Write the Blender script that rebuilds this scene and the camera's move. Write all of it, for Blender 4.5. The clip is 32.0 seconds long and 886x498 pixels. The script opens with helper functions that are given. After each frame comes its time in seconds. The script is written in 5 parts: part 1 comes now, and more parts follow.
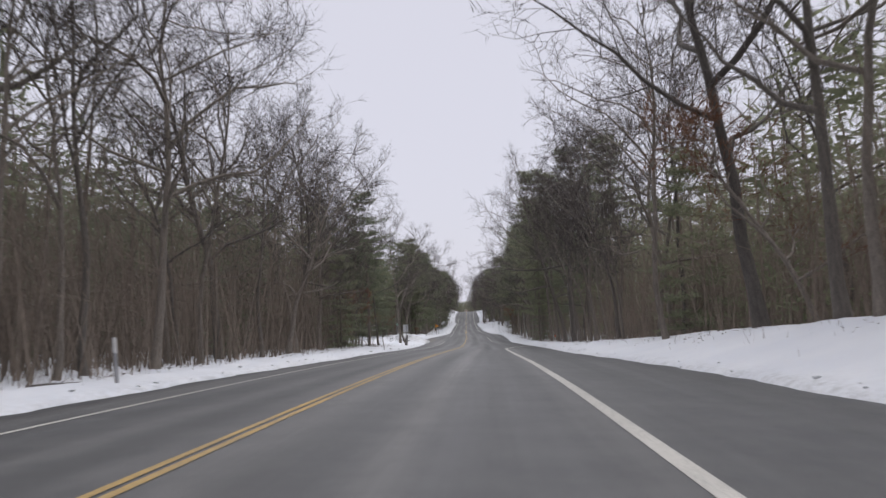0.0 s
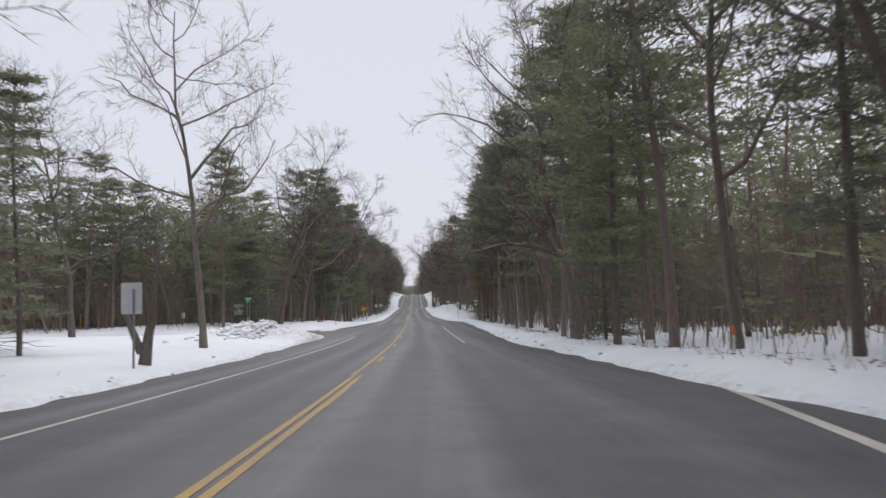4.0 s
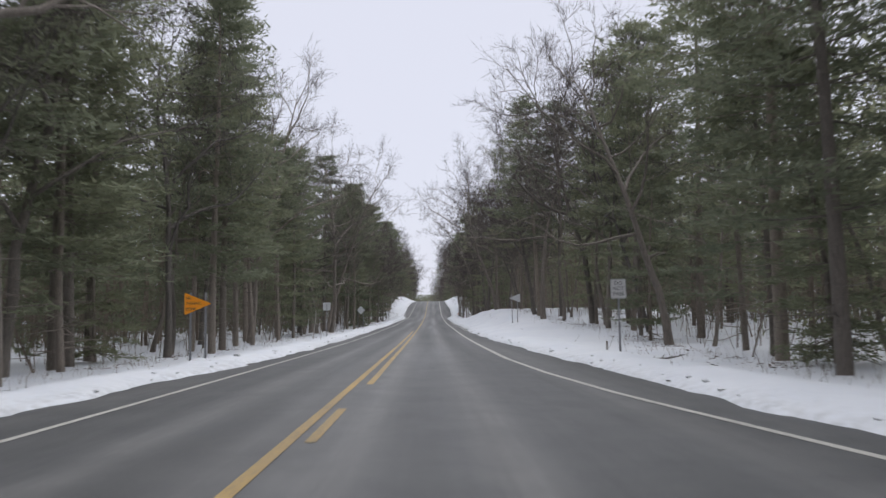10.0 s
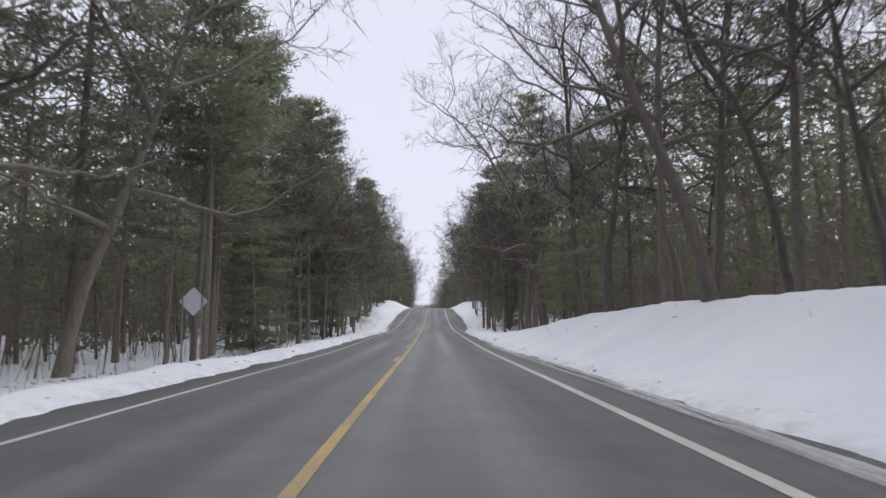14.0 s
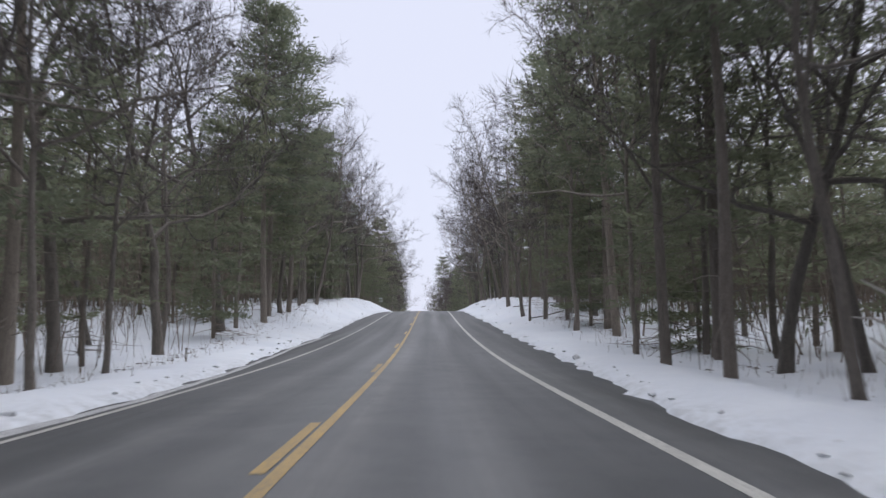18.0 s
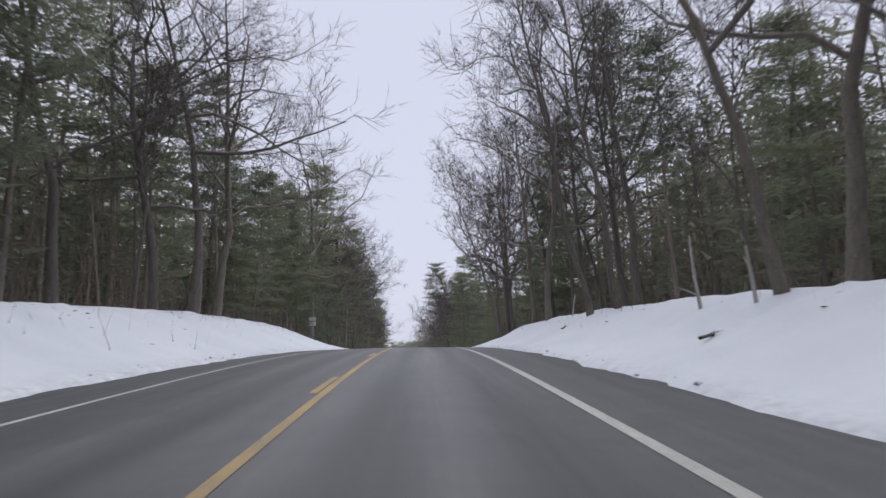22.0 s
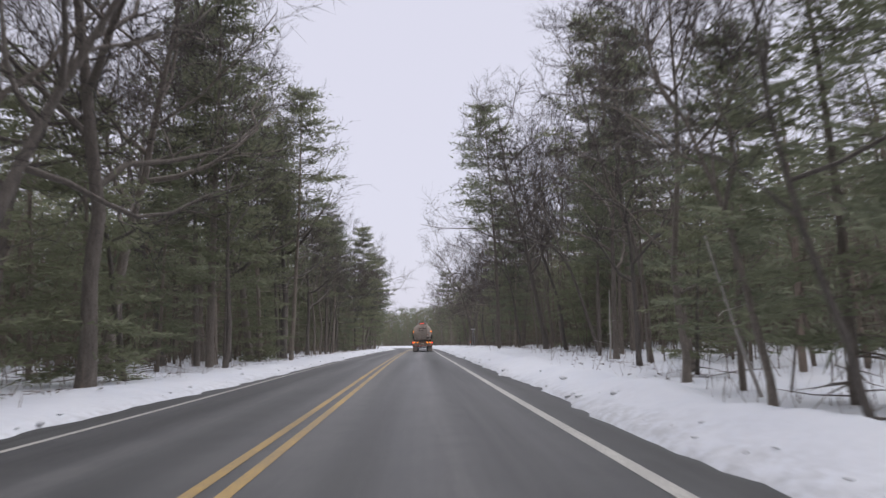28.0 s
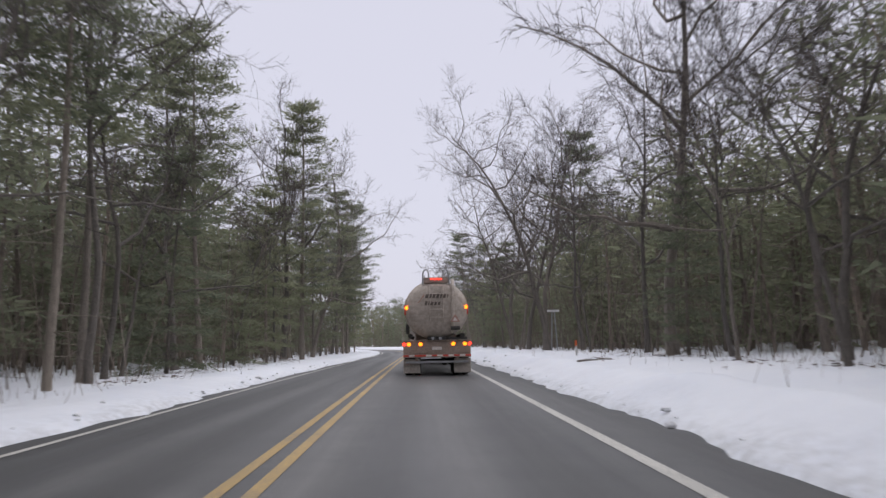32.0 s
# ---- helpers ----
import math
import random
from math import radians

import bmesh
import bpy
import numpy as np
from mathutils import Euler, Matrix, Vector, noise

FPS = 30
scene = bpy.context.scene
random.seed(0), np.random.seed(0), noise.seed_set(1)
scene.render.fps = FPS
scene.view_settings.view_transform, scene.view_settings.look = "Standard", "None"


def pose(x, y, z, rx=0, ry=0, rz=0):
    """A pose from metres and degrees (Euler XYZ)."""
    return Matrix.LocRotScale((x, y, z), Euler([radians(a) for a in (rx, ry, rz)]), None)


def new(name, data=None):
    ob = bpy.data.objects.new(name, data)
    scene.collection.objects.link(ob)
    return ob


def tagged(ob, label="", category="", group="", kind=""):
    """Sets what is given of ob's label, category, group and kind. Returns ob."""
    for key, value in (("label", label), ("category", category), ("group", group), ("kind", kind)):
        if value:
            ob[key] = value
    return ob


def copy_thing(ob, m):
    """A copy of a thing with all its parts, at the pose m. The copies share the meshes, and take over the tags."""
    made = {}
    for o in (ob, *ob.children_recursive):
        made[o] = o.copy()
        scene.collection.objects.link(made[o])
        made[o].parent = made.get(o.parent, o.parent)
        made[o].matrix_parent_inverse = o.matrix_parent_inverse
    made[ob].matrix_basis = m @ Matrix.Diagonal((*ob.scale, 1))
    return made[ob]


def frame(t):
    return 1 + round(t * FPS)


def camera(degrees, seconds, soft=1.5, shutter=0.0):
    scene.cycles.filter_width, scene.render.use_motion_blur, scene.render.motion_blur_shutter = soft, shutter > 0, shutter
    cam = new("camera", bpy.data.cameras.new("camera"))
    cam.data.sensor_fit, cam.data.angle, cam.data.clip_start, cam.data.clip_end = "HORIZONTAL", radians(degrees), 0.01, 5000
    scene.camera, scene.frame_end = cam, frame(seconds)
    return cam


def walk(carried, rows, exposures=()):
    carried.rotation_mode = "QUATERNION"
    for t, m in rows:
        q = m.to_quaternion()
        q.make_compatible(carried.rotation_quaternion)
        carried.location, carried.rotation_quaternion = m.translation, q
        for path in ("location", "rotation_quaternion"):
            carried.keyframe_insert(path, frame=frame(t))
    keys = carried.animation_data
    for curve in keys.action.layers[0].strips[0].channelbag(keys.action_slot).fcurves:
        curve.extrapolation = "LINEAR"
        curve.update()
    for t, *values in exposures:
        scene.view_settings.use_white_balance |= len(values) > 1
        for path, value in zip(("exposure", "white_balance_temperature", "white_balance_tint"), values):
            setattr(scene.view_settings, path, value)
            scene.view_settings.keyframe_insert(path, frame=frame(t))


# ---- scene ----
# Camera: fitted rows of t, lateral place, yaw, pitch and roll relative to the road
VIEW = [
    (0, 2.86, 3.43, 6.45, 1.74), (1, 2.67, 2.77, 6.94, 2.16), (2.2, 2.26, 0.61, 6.67, 2.40), (3, 1.91, 0.11, 6.39, 1.41), (3.5, 1.86, -0.40, 6.15, 1.55),
    (5.5, 1.54, -0.67, 5.43, 1.24), (6, 1.52, -0.53, 5.31, 1.77), (7, 1.30, -0.86, 5.02, 0.93), (7.5, 1.33, -0.64, 4.86, 1.44), (8, 1.21, -1.00, 4.88, 1.54),
    (9, 1.19, -1.14, 5.48, 0.82), (10, 1.26, -1.16, 5.79, 0.87), (10.5, 1.22, -1.67, 6.08, 0.33), (11, 1.27, -1.43, 6.04, 0.01), (12, 1.12, -1.63, 6.01, 0.09),
    (13, 1.16, -1.31, 5.99, 0.52), (13.5, 1.17, -1.21, 5.98, 0.41), (14, 1.14, -1.03, 6.00, 0.28), (15, 1.24, -1.36, 6.68, 0.75), (17.5, 1.40, -1.23, 6.47, 0.92),
    (18, 1.39, -1.21, 6.18, 0.58), (18.4, 1.35, -1.58, 6.44, 0.50), (19, 1.52, -1.63, 5.61, 1.11), (20, 1.64, -1.56, 5.06, 0.92), (20.8, 1.64, -1.61, 4.99, 0.90),
    (21, 1.68, -1.55, 4.97, 1.00), (21.6, 1.66, -1.69, 5.22, 1.13), (22, 1.64, -1.90, 5.34, 1.14), (22.4, 1.67, -1.73, 5.85, 1.20), (23, 1.57, -1.80, 6.85, 0.60),
    (24, 1.54, -2.02, 7.58, 0.31), (25, 1.64, -2.11, 7.76, 0.84), (25.5, 1.70, -1.80, 7.95, 0.80), (27.5, 1.69, -2.05, 7.44, 1.05), (28, 1.69, -2.05, 7.46, 0.95),
    (29, 1.70, -2.30, 7.51, 1.20), (29.5, 1.67, -2.45, 7.51, 1.10), (30, 1.60, -2.28, 7.40, 0.75), (31, 1.53, -2.15, 7.50, 0.80), (32, 1.48, -2.06, 7.47, 0.97)]
EYE_HEIGHT = 1.2
LENS = 64.0

# ---- terrain ----
SPEED_T = [0, 4, 6, 8, 10, 13, 17, 21, 24, 27, 32]
SPEED_V = [12.8, 13.0, 13.1, 14.3, 16.0, 16.6, 16.5, 17.2, 16.7, 15.8, 16.2]
_tt = np.arange(0, 32.01, 0.05)
_vv = np.interp(_tt, SPEED_T, SPEED_V)
_along = np.concatenate([[0], np.cumsum((_vv[1:] + _vv[:-1]) * 0.025)])


def travelled(t):
    return float(np.interp(t, _tt, _along))


# road centre line: heading to the left of north and slope up, in degrees, by distance
_ss = np.arange(-120.0, 1400.0, 0.5)


def _smooth(a, n):
    k = np.hanning(n)
    return np.convolve(np.pad(a, n // 2, mode="edge"), k / k.sum(), mode="valid")[: len(a)]


_head = np.radians(_smooth(np.interp(_ss, [-80, 0, 8, 20, 42, 60, 80, 110, 150, 190, 225, 260, 295, 330, 365, 400, 440, 480, 520, 560, 580, 610, 640, 690, 760, 900],
                                     [-0.69, -0.69, -0.9, -1.07, -1.4, -0.17, 0.28, 0.71, 1.3, 0.92, 0.91, 0.83, 0.73, 0.62, 0.44, 1.37, 2.15, 1.97, 1.6, 1.54, 2.2, 4.6, 8.5, 16, 24, 30]), 31))
_grade = np.radians(_smooth(np.interp(_ss, [-80, 0, 25, 50, 75, 100, 125, 145, 165, 185, 200, 212, 224, 236, 248, 260, 272, 284, 296, 308, 320, 332, 344, 356, 368, 380, 395, 410, 430, 455, 480, 510, 545, 580, 620, 720],
                                      [-1.28, -1.28, -2.18, -2.48, -1.9, -0.95, -0.65, -1, -0.83, -0.45, -0.14, -0.11, -0.42, 0.17, 0.53, 0.46, 0.34, 0.99, 2.14, 2.84, 3.29, 3.59, 3.61, 2.63, 1.75, 1.09, 0.12, -0.91, -1.26, -0.9, -1.11, -1.14, -1.35, -1.39, -1.32, -1.32]), 41))
# stations before the side road lie 1.19 m apart, later ones 1 m
_step = (0.5 * _smooth(np.interp(_ss, [100, 112], [1.19, 1.0]), 21))[:-1]
_cx = np.concatenate([[0], np.cumsum(-np.sin(_head[:-1]) * _step)])
_cy = np.concatenate([[0], np.cumsum(np.cos(_head[:-1]) * _step)])
_cz = np.concatenate([[0], np.cumsum(np.tan(_grade[:-1]) * _step)])
_i0 = int(np.argmin(abs(_ss)))
_cx, _cy, _cz = _cx - _cx[_i0], _cy - _cy[_i0], _cz - _cz[_i0]
CROWN = 0.015


def world(s, u, z=0.0):
    """World place of a point s along the road, u to its right and z above the centre line."""
    h = np.interp(s, _ss, _head)
    return (np.interp(s, _ss, _cx) + u * np.cos(h), np.interp(s, _ss, _cy) + u * np.sin(h), np.interp(s, _ss, _cz) + z)


def heading(s):
    return float(np.degrees(np.interp(s, _ss, _head)))


def slope(s):
    return float(np.degrees(np.interp(s, _ss, _grade)))


def _hash(i, j, k):
    v = np.sin(i * 127.1 + j * 311.7 + k * 74.7) * 43758.5453
    return v - np.floor(v)


def vnoise(x, y, k=0.0):
    x, y = np.asarray(x, float), np.asarray(y, float)
    i, j = np.floor(x), np.floor(y)
    a, b = x - i, y - j
    a, b = a * a * (3 - 2 * a), b * b * (3 - 2 * b)
    return ((_hash(i, j, k) * (1 - a) + _hash(i + 1, j, k) * a) * (1 - b)
            + (_hash(i, j + 1, k) * (1 - a) + _hash(i + 1, j + 1, k) * a) * b)


def sstep(a, b, x):
    q = np.clip((x - a) / (b - a), 0, 1)
    return q * q * (3 - 2 * q)


# snow edges, bank heights and bank widths by distance, for the right and the left side
EDGE = {1: ([-50, 0, 12, 22, 35, 48, 62, 86, 105, 120, 130, 135, 145, 160, 178, 195, 212, 228, 250, 273, 284, 294, 312, 326, 338, 347, 365, 381, 394, 403, 415, 440, 500, 600],
            [8.4, 8.4, 8.6, 7.9, 7.1, 7.2, 7.0, 6.5, 7.2, 7.2, 7.5, 7.1, 5.7, 5.6, 5.1, 4.9, 5.2, 5.1, 4.7, 4.7, 5.4, 6.0, 6.3, 6.5, 6.0, 5.8, 5.8, 5.5, 6.2, 6.1, 5.2, 4.75, 5.0, 5.0]),
        -1: ([-50, 0, 15, 30, 45, 60, 85, 100, 122, 135, 148, 163, 180, 197, 215, 232, 255, 280, 299, 317, 335, 352, 370, 385, 400, 430, 450, 465, 600],
             [5.0, 5.0, 5.1, 4.9, 5.4, 5.3, 5.9, 6.2, 7.0, 5.6, 4.7, 4.1, 4.3, 4.3, 4.5, 4.4, 4.2, 3.9, 4.9, 5.0, 5.3, 5.1, 4.9, 4.4, 3.9, 4.0, 4.1, 3.8, 3.8])}
BANK = {1: ([-50, 0, 14, 29, 50, 70, 150, 168, 185, 198, 214, 228, 236, 243, 255, 266, 296, 320, 340, 379, 387, 394, 398, 402, 408, 436, 450, 465, 480, 600],
            [1.35, 1.35, 1.15, 0.55, 0.2, 0.0, -0.35, -0.3, 0.35, 0.9, 1.72, 1.8, 1.55, 1.25, 0.45, -0.2, -0.2, 0.7, 1.6, 1.5, 1.45, 1.38, 1.05, 0.45, 0.05, -0.3, -0.3, 0.2, 0.4, 0.4]),
        -1: ([-50, 0, 26, 50, 60, 110, 132, 146, 240, 286, 297, 312, 330, 350, 372, 386, 393, 399, 404, 407, 600],
             [-0.1, -0.1, -0.08, 0.2, 0.25, 0.3, 0.45, -0.6, -0.65, -0.45, -0.25, 0.75, 1.4, 1.7, 1.8, 1.6, 1.3, 0.85, 0.35, -0.1, 0.0])}
SIDE_S = 105.0


def side_road(s, u):
    """Depth inside the side road on the left, in metres (negative outside)."""
    w = np.maximum(-u - 4.0, 0.0)
    beyond = np.minimum(7.0 + 27.0 * np.exp(-w / 3.2), 22.0)
    before = 4.0 + 6.0 * np.exp(-w / 3.0)
    return np.where(u < -3.0, np.where(s > SIDE_S, beyond - (s - SIDE_S), before - (SIDE_S - s)), -9.0)


def snow(s, u):
    """Height of the snow above the road's centre line."""
    s, u = np.broadcast_arrays(np.asarray(s, float), np.asarray(u, float))
    right = u > 0
    e = np.where(right, np.interp(s, *EDGE[1]), np.interp(s, *EDGE[-1]))
    b = np.where(right, np.interp(s, *BANK[1]), np.interp(s, *BANK[-1]))
    sd = np.where(right, 11.0, 37.0)
    e = e + 0.25 * (vnoise(s * 0.25, sd, 1) - 0.5) + 0.3 * (vnoise(s * 0.9, sd, 2) - 0.5) + 0.16 * (vnoise(s * 2.6, sd, 3) - 0.5)
    w = np.abs(u) - e
    w = np.minimum(w, -side_road(s, u) + 0.5 * (vnoise(s * 0.7, u * 0.7, 4) - 0.5) + 0.6)
    far = np.abs(u)
    lumps = 0.10 * (vnoise(s * 0.5, u * 0.5, 5) - 0.5) + 0.10 * (vnoise(s * 1.7, u * 1.7, 6) - 0.5) + 0.04 * (vnoise(s * 5, u * 5, 7) - 0.5)
    pile = 0.75 * np.exp(-((s - 93.5) / 3.2) ** 2) * np.exp(-((u + 10.0) / 4.0) ** 2) * (0.6 + 0.8 * vnoise(s * 1.3, u * 1.3, 9))
    roll = 0.7 * (vnoise(s * 0.05, u * 0.08, 8) - 0.4) * sstep(12, 30, far)
    # ridge thrown up by the plough
    ridge = (0.06 + 0.2 * sstep(425, 438, s) * right) * np.exp(-((w - 1.4) / 0.75) ** 2) * (0.7 + 0.6 * vnoise(s * 0.3, sd, 15))
    z = ridge + 0.05 + 0.17 * (1 - np.exp(-np.maximum(w, 0) / 0.45)) + b * sstep(0.4, 4.6, w) + lumps * sstep(0.0, 0.8, w) + pile + roll
    z = np.where(w < 0, np.maximum(0.05 + w * 0.9, -0.35), z)
    return z - CROWN * np.minimum(far, 7.0)


def ground_at(s, u):
    return float(snow(s, u))


# ---- end terrain ----

rows = []
for t, u, yaw, pitch, roll in VIEW:
    s = travelled(t)
    x, y, z = world(s, u, EYE_HEIGHT - CROWN * abs(u))
    rows.append((t, pose(float(x), float(y), float(z), 90 + pitch + slope(s + 8), roll, heading(s) + yaw)))
cam = camera(LENS, 32.0, soft=1.45, shutter=0.25)
walk(cam, rows, exposures=[(0, -0.05, 6500, 10.5), (1.5, 0.01, 6540, 10.5), (3, 0.03, 6560, 10.5), (6, 0.06, 6390, 8), (10, 0.09, 6350, 8.5), (15, 0.16, 6320, 9.5), (18, 0.16, 6110, 10), (20, 0.08, 6120, 10), (22, -0.04, 6140, 11), (25, 0.03, 6280, 13), (32, -0.03, 6400, 12)])

# World: an even overcast winter sky, brighter towards the top, over a Nishita sky
wd = bpy.data.worlds.new("overcast_sky")
scene.world = wd
wd.use_nodes = True
nt = wd.node_tree
bgn = nt.nodes["Background"]
sky = nt.nodes.new("ShaderNodeTexSky")
sky.sky_type, sky.sun_disc, sky.sun_elevation, sky.sun_rotation = "NISHITA", False, radians(68), radians(150)
sky.dust_density = 4.0
scl = nt.nodes.new("ShaderNodeMix")
scl.data_type = "RGBA"
scl.inputs[0].default_value = 0.985
scl.inputs[7].default_value = (0.705, 0.70, 0.785, 1)
nt.links.new(sky.outputs[0], scl.inputs[6])
nt.links.new(scl.outputs[2], bgn.inputs[0])
bgn.inputs[1].default_value = 1.0
sun = new("sun", bpy.data.lights.new("sun", "SUN"))
sun.data.energy, sun.data.angle, sun.data.color = 2.45, radians(85), (0.985, 0.985, 1.0)
sun.matrix_world = pose(0, 0, 40, 22, 0, 150)


# ---- materials ----
def material(name, rough=0.8, metal=0.0):
    m = bpy.data.materials.new(name)
    m.use_nodes = True
    b = m.node_tree.nodes["Principled BSDF"]
    b.inputs["Roughness"].default_value, b.inputs["Metallic"].default_value = rough, metal
    return m, m.node_tree, b


def node(tree, kind, **values):
    n = tree.nodes.new(kind)
    for k, v in values.items():
        n.inputs[k.replace("_", " ")].default_value = v
    return n


def noise_node(tree, scale, detail=4.0, rough=0.55, coords=None, stretch=None):
    n = node(tree, "ShaderNodeTexNoise", Scale=scale, Detail=detail, Roughness=rough)
    c = coords if coords else tree.nodes.new("ShaderNodeTexCoord").outputs["Object"]
    if stretch:
        mp = node(tree, "ShaderNodeMapping", Scale=stretch)
        tree.links.new(c, mp.inputs[0])
        c = mp.outputs[0]
    tree.links.new(c, n.inputs["Vector"])
    return n.outputs["Fac"]


def ramp(tree, fac, *stops):
    r = tree.nodes.new("ShaderNodeValToRGB")
    while len(r.color_ramp.elements) < len(stops):
        r.color_ramp.elements.new(0.5)
    for e, (p, c) in zip(r.color_ramp.elements, stops):
        e.position, e.color = p, (*c, 1) if len(c) == 3 else c
    tree.links.new(fac, r.inputs[0])
    return r.outputs[0]


def mix(tree, fac, a, b, blend="MIX"):
    n = tree.nodes.new("ShaderNodeMix")
    n.data_type, n.blend_type = "RGBA", blend
    for v, i in ((fac, 0), (a, 6), (b, 7)):
        if isinstance(v, (int, float)):
            n.inputs[i].default_value = v
        elif isinstance(v, tuple):
            n.inputs[i].default_value = (*v, 1)
        else:
            tree.links.new(v, n.inputs[i])
    return n.outputs[2]


def bump(tree, b, height, strength, distance):
    n = node(tree, "ShaderNodeBump", Strength=strength, Distance=distance)
    tree.links.new(height, n.inputs["Height"])
    tree.links.new(n.outputs[0], b.inputs["Normal"])


def mottled(name, c1, c2, scale, rough=0.8, metal=0.0, relief=0.3, depth=0.01, stretch=None, vary=0.0):
    m, t, b = material(name, rough, metal)
    f = noise_node(t, scale, 5, stretch=stretch)
    col = ramp(t, f, (0.32, c1), (0.68, c2))
    g = noise_node(t, scale * 6, 3, stretch=stretch)
    col = mix(t, 0.5, col, ramp(t, g, (0.3, tuple(x * 0.75 for x in c1)), (0.7, tuple(min(1, x * 1.2) for x in c2))))
    if vary:
        o = t.nodes.new("ShaderNodeObjectInfo")
        lo, hi = 1 - vary, 1 + vary
        col = mix(t, 1.0, col, ramp(t, o.outputs["Random"], (0, (lo, lo, lo)), (1, (hi, hi * 0.97, hi * 0.92))), "MULTIPLY")
    t.links.new(col, b.inputs["Base Color"])
    if relief:
        bump(t, b, g, relief, depth)
    return m


BARK_OAK = mottled("oak_bark", (0.088, 0.078, 0.07), (0.23, 0.204, 0.18), 3.0, 0.9, 0, 0.8, 0.03, (4, 4, 0.7), 0.3)
BARK_PINE = mottled("pine_bark", (0.122, 0.106, 0.092), (0.275, 0.24, 0.208), 4.0, 0.9, 0, 0.8, 0.03, (4, 4, 0.8), 0.3)
TWIG = mottled("twig_bark", (0.046, 0.04, 0.039), (0.112, 0.095, 0.09), 1.5, 0.9, 0, 0.0, 0.01, None, 0.25)
DEAD = mottled("forest_brush", (0.125, 0.104, 0.088), (0.24, 0.2, 0.166), 0.6, 0.95, 0, 0.0, 0.01, None, 0.25)


def needles(name, c1, c2, c3):
    """Thin blades: part of the light passes through them."""
    m, t, b = material(name, 0.8)
    f = noise_node(t, 0.4, 4)
    isl = t.nodes.new("ShaderNodeNewGeometry")
    col = ramp(t, f, (0.3, c1), (0.7, c2))
    col = mix(t, 0.4, col, ramp(t, isl.outputs["Random Per Island"], (0.0, c1), (0.75, c2), (1.0, c3)))
    o = t.nodes.new("ShaderNodeObjectInfo")
    col = mix(t, 1.0, col, ramp(t, o.outputs["Random"], (0, (0.85, 0.85, 0.85)), (1, (1.15, 1.1, 1.0))), "MULTIPLY")
    t.links.new(col, b.inputs["Base Color"])
    b.inputs["Specular IOR Level"].default_value = 0.2
    tl = t.nodes.new("ShaderNodeBsdfTranslucent")
    t.links.new(col, tl.inputs[0])
    mx = t.nodes.new("ShaderNodeMixShader")
    mx.inputs[0].default_value = 0.56
    t.links.new(b.outputs[0], mx.inputs[1])
    t.links.new(tl.outputs[0], mx.inputs[2])
    t.links.new(mx.outputs[0], t.nodes["Material Output"].inputs[0])
    return m


NEEDLE = needles("pine_needles", (0.155, 0.176, 0.126), (0.242, 0.262, 0.184), (0.31, 0.318, 0.225))
RUST = needles("withered_leaves", (0.14, 0.078, 0.054), (0.26, 0.142, 0.094), (0.32, 0.2, 0.135))


def snow_material():
    m, t, b = material("snow", 0.6)
    co = t.nodes.new("ShaderNodeTexCoord").outputs["Object"]
    at = t.nodes.new("ShaderNodeAttribute")
    at.attribute_name = "grime"
    clean = ramp(t, noise_node(t, 0.35, 5, coords=co), (0.3, (0.545, 0.563, 0.605)), (0.7, (0.615, 0.627, 0.652)))
    dirt = ramp(t, noise_node(t, 2.3, 6, 0.7, coords=co), (0.40, (0.22, 0.212, 0.204)), (0.62, (0.56, 0.56, 0.568)))
    gm = t.nodes.new("ShaderNodeMath")
    gm.operation = "MULTIPLY"
    t.links.new(at.outputs["Fac"], gm.inputs[0])
    t.links.new(ramp(t, noise_node(t, 6.0, 5, 0.65, coords=co), (0.38, (0, 0, 0)), (0.55, (1, 1, 1))), gm.inputs[1])
    col = mix(t, gm.outputs[0], clean, dirt)
    t.links.new(col, b.inputs["Base Color"])
    b.inputs["Subsurface Weight"].default_value = 0.15
    b.inputs["Subsurface Radius"].default_value = (0.06, 0.07, 0.08)
    bump(t, b, noise_node(t, 5.0, 6, 0.6, coords=co), 0.3, 0.06)
    return m


SNOW = snow_material()


